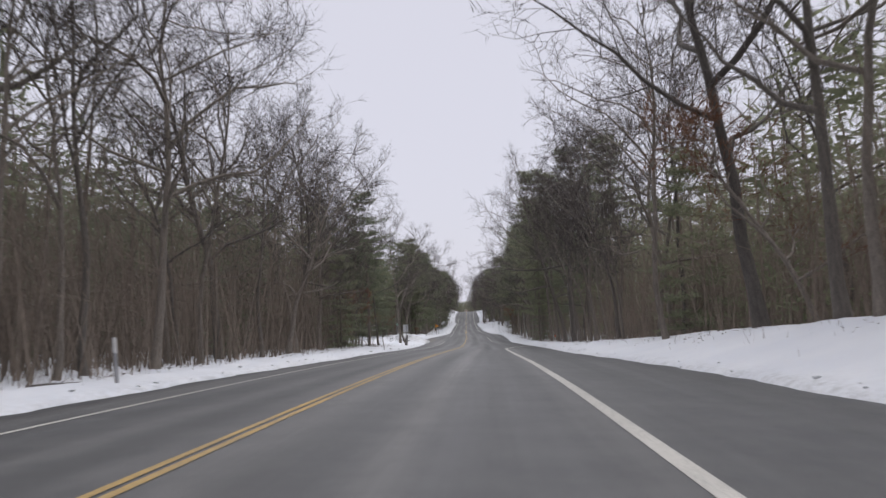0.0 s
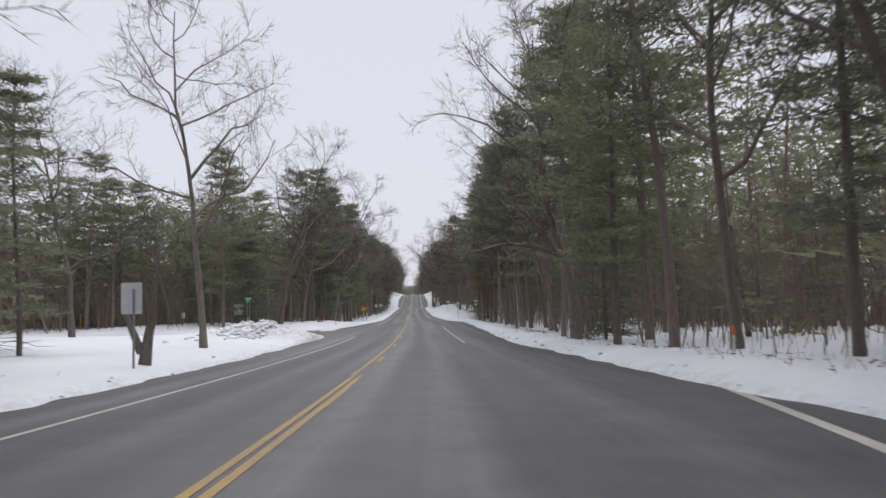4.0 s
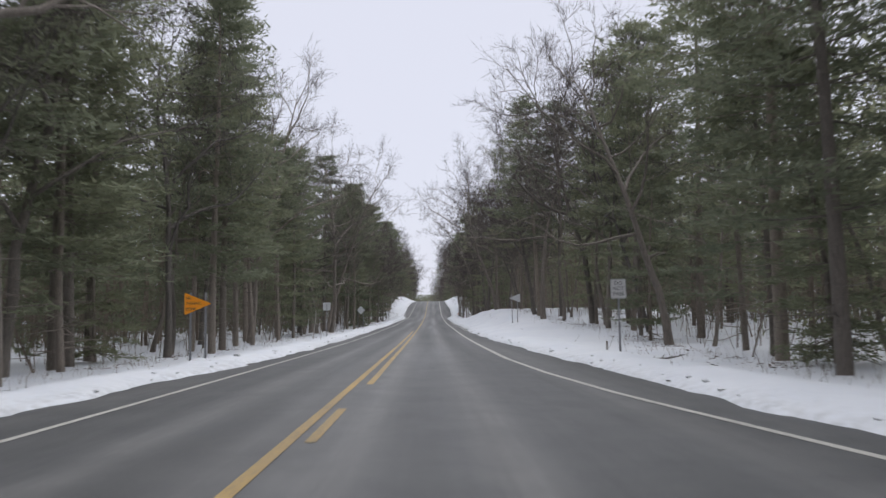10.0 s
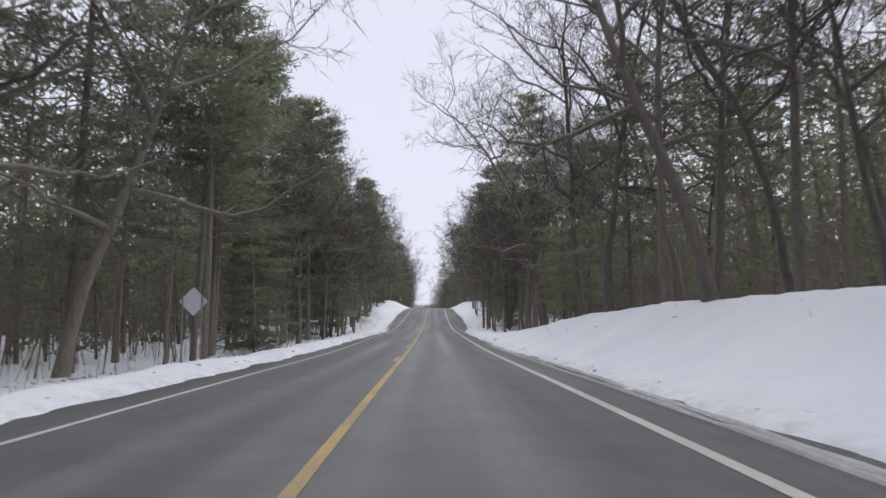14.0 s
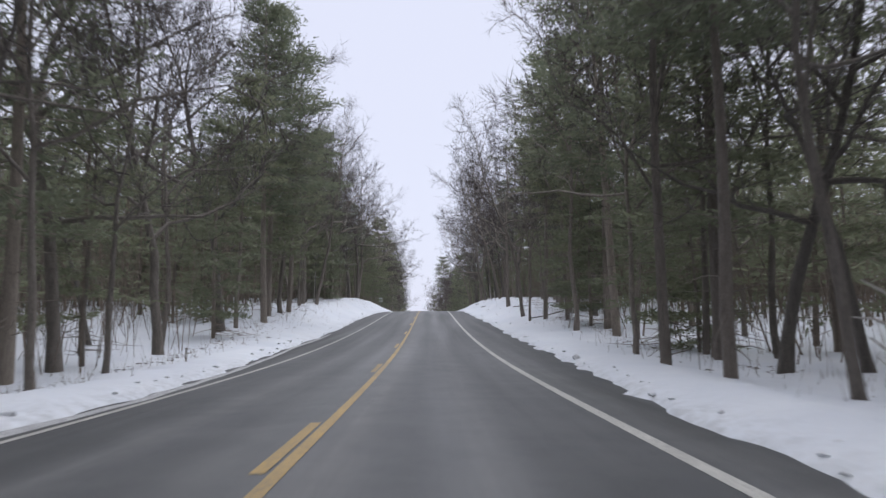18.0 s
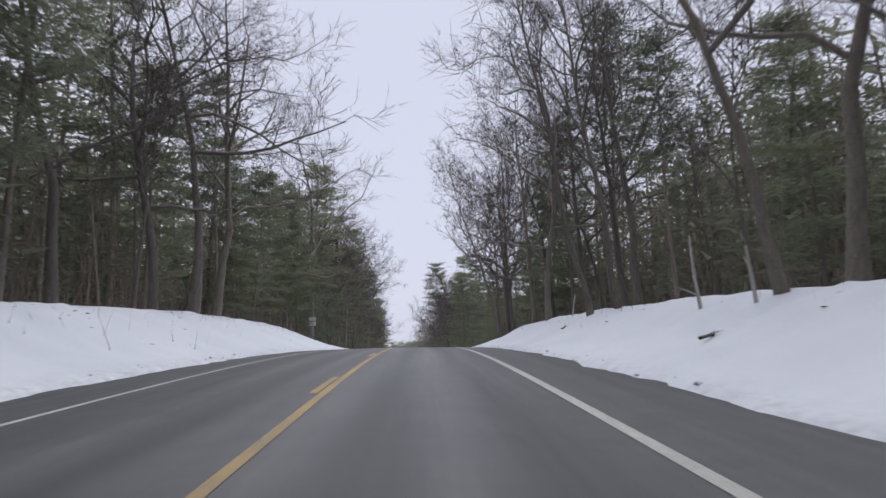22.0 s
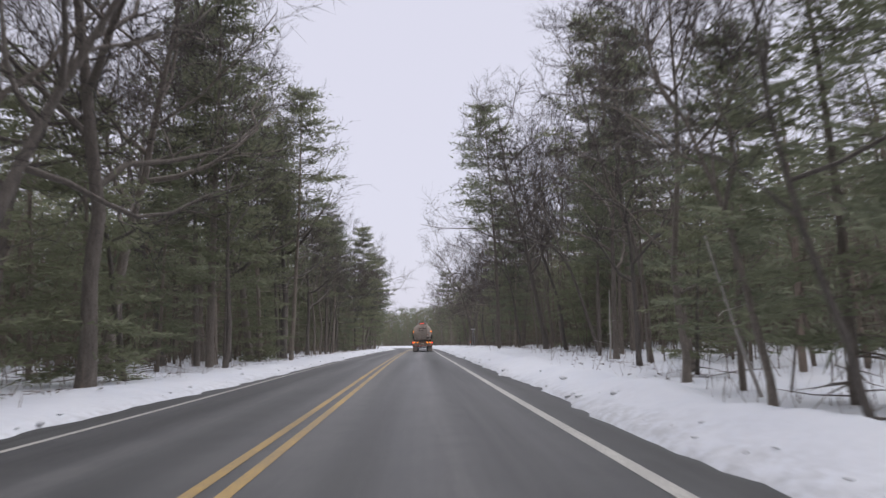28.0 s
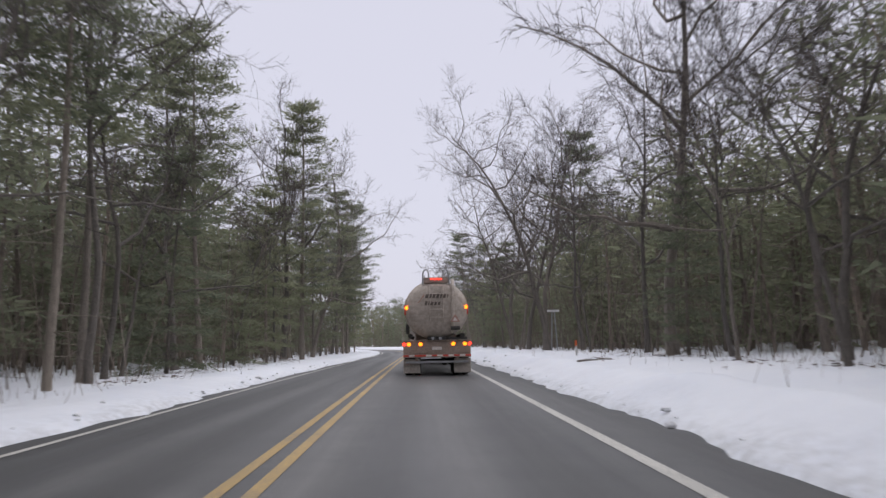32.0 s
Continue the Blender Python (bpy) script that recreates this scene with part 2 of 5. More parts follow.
def asphalt_material(name, tint):
    m, t, b = material(name, 0.62)
    co = t.nodes.new("ShaderNodeTexCoord").outputs["Object"]
    uv = t.nodes.new("ShaderNodeUVMap").outputs[0]
    grain = noise_node(t, 90, 2, coords=co)
    patch = noise_node(t, 1.1, 6, 0.65, coords=co)
    big = noise_node(t, 0.22, 5, 0.6, coords=co)
    # long streaks of dried salt and tyre tracks run with the road
    streak = noise_node(t, 1.0, 4, 0.5, uv, (0.9, 0.03, 1))
    fine = noise_node(t, 1.0, 4, 0.6, uv, (3.5, 0.12, 1))
    col = ramp(t, streak, (0.30, tuple(0.0368 * k for k in tint)), (0.52, tuple(0.0528 * k for k in tint)), (0.75, tuple(0.084 * k for k in tint)))
    col = mix(t, 0.2, col, ramp(t, fine, (0.3, tuple(0.0368 * k for k in tint)), (0.7, tuple(0.088 * k for k in tint))))
    col = mix(t, 0.4, col, ramp(t, big, (0.35, (0.036, 0.036, 0.0368)), (0.65, (0.08, 0.0792, 0.0784))))
    col = mix(t, 0.22, col, ramp(t, grain, (0.35, (0.0256, 0.0256, 0.0264)), (0.65, (0.112, 0.112, 0.112))))
    # blotches where the brine has dried unevenly
    col = mix(t, 0.35, col, ramp(t, patch, (0.38, (0.03, 0.03, 0.031)), (0.64, (0.088, 0.087, 0.086))))
    at = t.nodes.new("ShaderNodeAttribute")
    at.attribute_name = "salt"
    dried = t.nodes.new("ShaderNodeMath")
    dried.operation = "MULTIPLY"
    t.links.new(at.outputs["Fac"], dried.inputs[0])
    t.links.new(ramp(t, patch, (0.3, (0.55, 0.55, 0.55)), (0.62, (1, 1, 1))), dried.inputs[1])
    col = mix(t, dried.outputs[0], col, ramp(t, fine, (0.3, (0.09, 0.087, 0.084)), (0.7, (0.165, 0.161, 0.156))))
    wet = t.nodes.new("ShaderNodeAttribute")
    wet.attribute_name = "wet"
    col = mix(t, wet.outputs["Fac"], col, ramp(t, fine, (0.3, (0.0208, 0.0208, 0.0208)), (0.7, (0.04, 0.0392, 0.0376))))
    if max(tint) > 1.2:
        col = mix(t, 1.0, col, tint, "MULTIPLY")
    t.links.new(col, b.inputs["Base Color"])
    t.links.new(ramp(t, streak, (0.3, (0.5, 0.5, 0.5)), (0.7, (0.72, 0.72, 0.72))), b.inputs["Roughness"])
    bump(t, b, grain, 0.25, 0.01)
    return m


ASPHALT = asphalt_material("asphalt", (0.95, 1.0, 1.05))
GRAVEL = asphalt_material("side_asphalt", (1.4, 1.32, 1.18))


def paint_material(name, c, worn):
    m, t, b = material(name, 0.65)
    co = t.nodes.new("ShaderNodeTexCoord").outputs["Object"]
    uneven = noise_node(t, 0.5, 4, 0.6, coords=co)
    flaked = noise_node(t, 24, 5, 0.7, coords=co)
    f = mix(t, 0.45, ramp(t, uneven, (0.35, (worn * 0.4,) * 3), (0.65, (min(1.0, worn * 1.5),) * 3)), ramp(t, flaked, (0.5 - worn * 0.25, (0, 0, 0)), (0.62, (0.9, 0.9, 0.9))))
    t.links.new(mix(t, f, c, (0.09, 0.088, 0.085)), b.inputs["Base Color"])
    return m


PAINT_YELLOW = paint_material("yellow_road_paint", (0.47, 0.295, 0.066), 0.5)
PAINT_WHITE = paint_material("white_road_paint", (0.50, 0.48, 0.435), 0.28)


def plain(name, c, rough=0.5, metal=0.0, glow=0.0):
    m, t, b = material(name, rough, metal)
    f = noise_node(t, 9.0, 4)
    t.links.new(ramp(t, f, (0.3, tuple(x * 0.82 for x in c)), (0.7, c)), b.inputs["Base Color"])
    if glow:
        b.inputs["Emission Color"].default_value = (*c, 1)
        b.inputs["Emission Strength"].default_value = glow
    return m


# ---- mesh helpers ----
def mesh_object(name, verts, faces, mat, parent=None, smooth=False, label=""):
    me = bpy.data.meshes.new(name)
    me.from_pydata([tuple(map(float, v)) for v in verts], [], [tuple(f) for f in faces])
    me.materials.append(mat)
    if smooth:
        me.polygons.foreach_set("use_smooth", [True] * len(me.polygons))
    me.update()
    ob = new(name, me)
    if parent:
        ob.parent = parent
    if label:
        ob["label"] = label
    return ob


def part(name, bm, mat, parent, label="", smooth=False):
    me = bpy.data.meshes.new(name)
    bm.normal_update()
    bm.to_mesh(me)
    bm.free()
    me.materials.append(mat)
    if smooth:
        me.polygons.foreach_set("use_smooth", [True] * len(me.polygons))
    ob = new(name, me)
    ob.parent = parent
    if label:
        ob["label"] = label
    return ob


def grid_object(name, s, us, height, mat, smooth=True, attrs=None, parent=None):
    """A sheet laid along the road: rows at s, columns at us, height(S, U) above the centre line."""
    S, U = np.meshgrid(np.asarray(s, float), np.asarray(us, float), indexing="ij")
    Z = height(S, U)
    X, Y, W = world(S, U, Z)
    n, m = S.shape
    co = np.stack([X, Y, W], -1).reshape(-1, 3)
    idx = np.arange(n * m).reshape(n, m)
    quads = np.stack([idx[:-1, :-1], idx[:-1, 1:], idx[1:, 1:], idx[1:, :-1]], -1).reshape(-1, 4)
    me = bpy.data.meshes.new(name)
    me.vertices.add(len(co))
    me.vertices.foreach_set("co", co.ravel())
    me.loops.add(len(quads) * 4)
    me.polygons.add(len(quads))
    me.loops.foreach_set("vertex_index", quads.ravel())
    me.polygons.foreach_set("loop_start", np.arange(len(quads)) * 4)
    me.update(calc_edges=True)
    if smooth:
        me.polygons.foreach_set("use_smooth", [True] * len(quads))
    uv = me.uv_layers.new(name="UVMap")
    flat = np.stack([U, S], -1).reshape(-1, 2)
    uv.data.foreach_set("uv", flat[quads.ravel()].ravel())
    for key, f in (attrs or {}).items():
        a = me.attributes.new(key, "FLOAT", "POINT")
        a.data.foreach_set("value", f(S, U).ravel().astype(np.float32))
    me.materials.append(mat)
    me.validate()
    ob = new(name, me)
    if parent:
        ob.parent = parent
    return ob


# ---- ground and road ----
near = np.concatenate([np.arange(3.3, 9.4, 0.22), np.arange(9.6, 14, 0.55), [14.6, 16, 18, 20.5, 24, 28, 34, 42, 55, 80, 130, 240, 500]])
cols = np.concatenate([-near[::-1], [-1.5, 1.5], near])
rows_s = np.concatenate([np.arange(-80, -6, 3.0), np.arange(-6, 545, 0.55), np.arange(545, 700, 2.0), np.arange(700, 1350, 12.0)])


def grime(S, U):
    e = np.where(U > 0, np.interp(S, *EDGE[1]), np.interp(S, *EDGE[-1]))
    w = np.abs(U) - e
    return np.clip(0.5 * np.exp(-np.maximum(w, 0) / 0.35) + 1.2 * np.exp(-((S - 93) / 4) ** 2) * np.exp(-((U + 9) / 4) ** 2), 0, 1)


ground = tagged(grid_object("ground", rows_s, cols, snow, SNOW, attrs={"grime": grime}),
                "old snow cover with a soiled ploughed edge", "snow", kind="structure")


def asphalt_z(S, U):
    # the pavement's shoulder falls away under the snow
    e = np.where(U > 0, np.interp(S, *EDGE[1]), np.interp(S, *EDGE[-1]))
    return -CROWN * np.abs(U) - 1.1 * sstep(0.5, 1.6, np.abs(U) - e)


def salt(S, U):
    """Dried salt: pale bands beside the centre line and in the middle of each lane, bare tyre tracks between."""
    lane = 0.68 * np.exp(-((U - 1.95) / 0.3) ** 2) + 0.5 * np.exp(-((U + 1.7) / 0.28) ** 2)
    flank = 0.75 * np.exp(-((U - 0.5) / 0.32) ** 2) + 0.4 * np.exp(-((U + 0.5) / 0.25) ** 2) + 0.3 * np.exp(-(U / 0.25) ** 2)
    edge = 0.4 * np.exp(-((np.abs(U) - 4.25) / 0.35) ** 2) * (1 - 0.75 * sstep(285, 330, S))
    # sand carried out of the side road lies on the shoulder
    sand = 0.6 * sstep(68, 80, S) * (1 - sstep(108, 122, S)) * sstep(3.5, 4.1, -U)
    # wheels turning out of it drag a pale streak across to the lane
    sweep = 0.75 * np.exp(-((-U - np.interp(S, [104, 112, 120, 128], [8.5, 6.6, 4.9, 3.9])) / 0.45) ** 2) * sstep(100, 106, S) * (1 - sstep(124, 132, S))
    return np.clip(sand + sweep + (lane + flank + edge) * (0.5 + 0.95 * vnoise(S * 0.05, U * 1.2, 12)), 0, 1)


def wet(S, U):
    """Meltwater along the foot of the snow."""
    e = np.where(U > 0, np.interp(S, *EDGE[1]), np.interp(S, *EDGE[-1]))
    foot = np.clip(1.5 * vnoise(S * 0.11, np.sign(U) * 5, 14) - 0.25, 0, 0.8) * sstep(-0.95, -0.35, np.abs(U) - e)
    # the whole surface is darker from the hill on, the tyre tracks most
    tracks = np.exp(-((U - 1.1) / 0.4) ** 2) + np.exp(-((U - 2.75) / 0.42) ** 2) + np.exp(-((U + 1.0) / 0.4) ** 2) + np.exp(-((U + 2.5) / 0.45) ** 2)
    return np.clip(foot + 0.30 * sstep(285, 330, S) + (0.28 + 0.16 * sstep(285, 330, S)) * tracks * (0.5 + vnoise(S * 0.03, U * 0.8, 17)), 0, 0.85)


road_u = np.concatenate([np.arange(-9.6, -4.1, 0.4), np.arange(-4.0, 4.05, 0.125), np.arange(4.4, 10.1, 0.4)])
road = tagged(grid_object("road", np.arange(-80, 1350, 3.0), road_u, asphalt_z, ASPHALT, attrs={"salt": salt, "wet": wet}),
              "grey salt-streaked two-lane asphalt road", "road", kind="structure")


side = tagged(grid_object("side_road", np.arange(94, 116, 1.0), np.array([-160, -120, -80, -55, -40, -30, -24, -20, -16, -13, -10.5, -8.6]),
                          lambda S, U: -CROWN * np.minimum(np.abs(U), 7.0) + 0.02, GRAVEL, attrs={"salt": lambda S, U: 0.4 * vnoise(S * 0.2, U * 0.2, 3)}),
              "sandy brown side road joining the highway", "road", kind="structure")
fan_s = np.arange(94.5, 113.5, 0.5)


def side_apron():
    S, rowsv, faces = fan_s, [], []
    for s in S:
        inside = [u for u in np.arange(-9.0, -3.9, 0.1) if side_road(s, u) > -0.5]
        top = max(inside) if inside else -8.8
        top = min(top, -5.4)
        for k in range(4):
            u = top + (-9.0 - top) * k / 3
            rowsv.append(world(s, u, -CROWN * abs(u) + 0.006))
    for i in range(len(S) - 1):
        for k in range(3):
            a = i * 4 + k
            faces.append((a, a + 4, a + 5, a + 1))
    return tagged(mesh_object("side_road_apron", rowsv, faces, GRAVEL), "sandy brown mouth of the side road", "road", kind="structure")


side_apron()


def stripe(name, s0, s1, u, width, mat, label):
    """A painted line; u may be a function of s."""
    n = max(2, int((s1 - s0) / 1.5) + 1)
    v, f = [], []
    for i, s in enumerate(np.linspace(s0, s1, n)):
        c = u(s) if callable(u) else u
        for side_u in (c - width / 2, c + width / 2):
            v.append(world(s, side_u, -CROWN * abs(side_u) + 0.006))
        if i:
            f.append((2 * i - 2, 2 * i - 1, 2 * i + 1, 2 * i))
    return tagged(mesh_object(name, v, f, mat), label, "road marking", kind="structure")


YL, WL = "worn yellow centre line on the asphalt", "worn white edge line on the asphalt"


def right_line(s):
    return float(np.mean(np.interp(s + np.linspace(-2, 2, 5), [0, 12, 22, 32, 42, 46, 50, 54, 60, 68], [4.49, 4.49, 4.36, 4.1, 3.92, 3.94, 4.49, 5.19, 6.56, 8.14])))


for u0 in (-0.10, 0.07):
    stripe("centre_line", -40, 66, u0, 0.1, PAINT_YELLOW, YL)
stripe("centre_line", 66, 200, -0.15, 0.13, PAINT_YELLOW, YL)
stripe("centre_line", 149, 900, 0.15, 0.13, PAINT_YELLOW, YL)
stripe("centre_line", 405, 900, -0.15, 0.13, PAINT_YELLOW, YL)
for k in range(10):
    stripe("centre_dash", 50.3 + 10.25 * k, 53.0 + 10.25 * k, 0.08, 0.12, PAINT_YELLOW, "worn yellow dash of the centre line")
for k in range(16):
    stripe("centre_dash", travelled(18) + 6.0 - 12.2 * 4 + 12.2 * k, travelled(18) + 9.1 - 12.2 * 4 + 12.2 * k, -0.02, 0.13, PAINT_YELLOW, "worn yellow dash of the centre line")
stripe("edge_line", -40, 65, right_line, 0.2, PAINT_WHITE, WL)
stripe("edge_line", 84, 113.5, 3.78, 0.12, PAINT_WHITE, WL)
stripe("edge_line", 134, 158, lambda s: float(np.interp(s, [134, 142, 147, 152, 158], [6.6, 5.15, 4.4, 4.0, 3.78])), 0.13, PAINT_WHITE, WL)
stripe("edge_line", 158, 900, 3.78, 0.17, PAINT_WHITE, WL)
stripe("edge_line", -40, 96, -3.45, 0.12, PAINT_WHITE, WL)
stripe("edge_line", 124, 900, -3.35, 0.12, PAINT_WHITE, WL)

# ---- trees ----
def tube(verts, faces, pts, radii, sides):
    """Adds a tapering tube along pts."""
    base = len(verts)
    prev = None
    n = len(pts)
    for i, p in enumerate(pts):
        d = (pts[min(i + 1, n - 1)] - pts[max(i - 1, 0)]).normalized()
        a = d.orthogonal().normalized() if prev is None else (prev - d * prev.dot(d)).normalized()
        prev = a
        b = d.cross(a)
        for k in range(sides):
            q = 2 * math.pi * k / sides
            verts.append(p + (a * math.cos(q) + b * math.sin(q)) * radii[i])
    for i in range(n - 1):
        for k in range(sides):
            a0, a1 = base + i * sides + k, base + i * sides + (k + 1) % sides
            faces.append((a0, a1, a1 + sides, a0 + sides))


def ribbon(verts, faces, p, d, length, width, rng):
    side = d.cross(Vector((rng.uniform(-1, 1), rng.uniform(-1, 1), rng.uniform(-1, 1)))).normalized() * width
    base = len(verts)
    verts.extend((p - side, p + side, p + d * length))
    faces.append((base, base + 1, base + 2))


def wander(rng, p, d, length, n, bend, lift):
    pts = [p.copy()]
    for _ in range(n):
        d = (d + Vector((rng.gauss(0, bend), rng.gauss(0, bend), rng.gauss(0, bend) + lift))).normalized()
        p = p + d * (length / n)
        pts.append(p.copy())
    return pts, d


def bare_tree(seed, height, radius, fork=0.35, spread=1.0, limbs=13, lean=0.0, arm=None):
    """Wood and twigs of a leafless broad-leaved tree."""
    rng = random.Random(seed)
    wood, woodf, twig, twigf = [], [], [], []
    trunk, _ = wander(rng, Vector((0, 0, -0.6)), Vector((lean, 0, 1)).normalized(), height * 0.92, 11, 0.085, 0.035)
    rad = [radius * (1 - 0.93 * (i / 11) ** 0.85) + 0.012 for i in range(12)]
    rad[0] *= 1.3
    rad[1] *= 0.98
    tube(wood, woodf, trunk, rad, 7)
    turn = rng.uniform(0, 6.28)
    for k in range(limbs):
        f = fork + (0.96 - fork) * (k / (limbs - 1)) ** 0.9
        i = min(int(f * 11), 10)
        p = trunk[i].lerp(trunk[i + 1], f * 11 - i)
        turn += 2.4 + rng.uniform(-0.5, 0.5)
        up = rng.uniform(0.45, 1.0) * (0.7 + f * 0.6)
        d = Vector((math.cos(turn) * spread, math.sin(turn) * spread, up)).normalized()
        ln = height * (0.52 - 0.33 * f) * rng.uniform(0.8, 1.25)
        r0 = rad[i] * rng.uniform(0.5, 0.78)
        reach = arm and k < 3
        if reach:
            # long limbs that reach out over the road, towards -x
            i = min(int((arm[0] + 1.3 * k) / (height * 0.92) * 11), 10)
            p, d = trunk[i], Vector((-1, 0.25 - 0.3 * k, arm[2] + 0.14 * k)).normalized()
            ln, r0 = arm[1] * (1 - 0.17 * k), rad[i] * (0.78 - 0.1 * k)
        pts, _ = wander(rng, p, d, ln, 6, 0.2 if reach else 0.27, -0.02 if reach else 0.06)
        tube(wood, woodf, pts, [r0 * (1 - 0.86 * j / 6) + 0.008 for j in range(7)], 5)
        boughs = 11 if reach else 7
        for q in range(boughs):
            g = 0.22 + 0.78 * (q + rng.random() * 0.7) / boughs
            g = min(g, 0.99)
            j = min(int(g * 6), 5)
            b = pts[j].lerp(pts[j + 1], g * 6 - j)
            along = (pts[j + 1] - pts[j]).normalized()
            side = along.cross(Vector((rng.uniform(-1, 1), rng.uniform(-1, 1), rng.uniform(-1, 1)))).normalized()
            d2 = (along * 0.7 + side * rng.uniform(0.6, 1.0) + Vector((0, 0, 0.22))).normalized()
            l2 = ln * rng.uniform(0.26, 0.5) * (1.15 - 0.5 * g)
            r2 = max(r0 * (1 - 0.86 * g) * 0.6, 0.014)
            pts2, _ = wander(rng, b, d2, l2, 3, 0.32, 0.06)
            tube(wood, woodf, pts2, [r2, r2 * 0.7, r2 * 0.45, 0.006], 3)
            for w in range(8):
                g2 = 0.1 + 0.9 * (w + rng.random()) / 8
                jj = min(int(g2 * 3), 2)
                c = pts2[jj].lerp(pts2[jj + 1], min(g2 * 3 - jj, 1.0))
                al = (pts2[jj + 1] - pts2[jj]).normalized()
                sd = al.cross(Vector((rng.uniform(-1, 1), rng.uniform(-1, 1), rng.uniform(-1, 1)))).normalized()
                d3 = (al * 0.8 + sd * rng.uniform(0.5, 0.9) + Vector((0, 0, 0.2))).normalized()
                l3 = rng.uniform(0.6, 1.35) * height / 18
                ribbon(twig, twigf, c, d3, l3, 0.013, rng)
                for _ in range(3):
                    m = c + d3 * l3 * rng.uniform(0.25, 0.85)
                    sd = d3.cross(Vector((rng.uniform(-1, 1), rng.uniform(-1, 1), rng.uniform(-1, 1)))).normalized()
                    ribbon(twig, twigf, m, (d3 * 0.8 + sd * rng.uniform(0.4, 0.9)).normalized(), l3 * rng.uniform(0.4, 0.8), 0.010, rng)
    return wood, woodf, twig, twigf


def tuft(verts, faces, p, d, size, rng, n=17, flat=0.3, fine=1.0):
    """A flat spray of short needle bundles scattered round p, pointing along d."""
    for _ in range(n):
        q = (d * 0.6 + Vector((rng.gauss(0, 0.6), rng.gauss(0, 0.6), rng.gauss(0, flat)))).normalized()
        ribbon(verts, faces, p + Vector((rng.gauss(0, 0.42), rng.gauss(0, 0.42), rng.gauss(0, 0.11))) * size, q,
               size * rng.uniform(0.26, 0.6) * fine, size * rng.uniform(0.035, 0.07) * fine, rng)


def pine(seed, height, radius, start=0.3, width=0.19, whorls=14, per=5, ragged=0.35, clumps=7, droop=0.0):
    """Wood and needles of a pine whose boughs stand in level whorls; below start only dead stubs."""
    rng = random.Random(seed)
    wood, woodf, leaf, leaff = [], [], [], []
    trunk, _ = wander(rng, Vector((0, 0, -0.6)), Vector((0, 0, 1)), height, 9, 0.02, 0.02)
    rad = [radius * (1 - 0.92 * i / 9) + 0.012 for i in range(10)]
    tube(wood, woodf, trunk, rad, 7)
    for k in range(16):
        f = rng.uniform(0.06, max(start, 0.15))
        i = int(f * 9)
        p = trunk[i].lerp(trunk[i + 1], f * 9 - i)
        a = rng.uniform(0, 6.28)
        pts, _ = wander(rng, p, Vector((math.cos(a), math.sin(a), rng.uniform(-0.25, 0.2))), rng.uniform(0.7, 2.6), 2, 0.12, -0.04)
        tube(wood, woodf, pts, [0.024, 0.015, 0.005], 3)
    for k in range(whorls):
        level = start + (0.985 - start) * (k + 0.5 * rng.random()) / whorls
        turn = rng.uniform(0, 6.28)
        for b in range(per):
            f = min(level + rng.uniform(-0.012, 0.012), 0.985)
            i = min(int(f * 9), 8)
            p = trunk[i].lerp(trunk[i + 1], f * 9 - i)
            turn += 6.283 / per + rng.uniform(-0.4, 0.4)
            g = (f - start) / (1 - start)
            prof = min(1.0, 0.5 + 1.5 * g) * (1 - g) ** 0.7 + 0.06
            ln = height * width * prof * rng.uniform(1 - ragged, 1 + ragged) + 0.3
            if rng.random() < 0.12:
                continue
            d = Vector((math.cos(turn), math.sin(turn), -0.06 - droop + 0.6 * g * g))
            pts, _ = wander(rng, p, d.normalized(), ln, 3, 0.06, 0.05)
            r0 = max(rad[i] * 0.24, 0.018)
            tube(wood, woodf, pts, [r0, r0 * 0.7, r0 * 0.4, 0.006], 3)
            for c in range(clumps):
                h = 0.25 + 0.8 * (c + 0.7 * rng.random()) / clumps
                j = min(int(h * 3), 2)
                q = pts[j].lerp(pts[j + 1], min(h * 3 - j, 1.0))
                al = (pts[j + 1] - pts[j]).normalized()
                sd = al.cross(Vector((0, 0, 1))).normalized() * rng.uniform(-1, 1)
                w = ln * 0.30 * (1.1 - 0.7 * h)
                tuft(leaf, leaff, q + sd * w, (al + sd * 0.9 + Vector((0, 0, 0.12))).normalized(), rng.uniform(0.55, 0.95) * (0.55 + height / 50), rng, 17, 0.3, 1.12)
    return wood, woodf, leaf, leaff


def tree_thing(name, made, bark, crown_mat, crown_name, label, category, group):
    wood, woodf, leaf, leaff = made
    root = new(name)
    mesh_object("trunk", wood, woodf, bark, root, True)
    mesh_object(crown_name, leaf, leaff, crown_mat, root)
    return tagged(root, label, category, group)


OAK_LABEL = "leafless broad-leaved tree with grey bark, standing in snow"
PINE_LABEL = "tall dark green pine with a bare lower trunk, in snow"
OAKS = [tree_thing("bare_tree", bare_tree(10 + i, h, r, fk, sp, 13, ln), BARK_OAK, TWIG, "crown", OAK_LABEL, "tree", "roadside bare trees")
        for i, (h, r, fk, sp, ln) in enumerate([(19, 0.19, 0.34, 1.1, 0.05), (17, 0.155, 0.40, 1.0, -0.08), (20, 0.22, 0.28, 1.35, 0.02), (15, 0.115, 0.42, 0.9, 0.1),
                                                 (18, 0.145, 0.46, 0.95, 0.0), (21, 0.25, 0.31, 1.25, -0.04), (13, 0.085, 0.38, 0.9, 0.05)])]
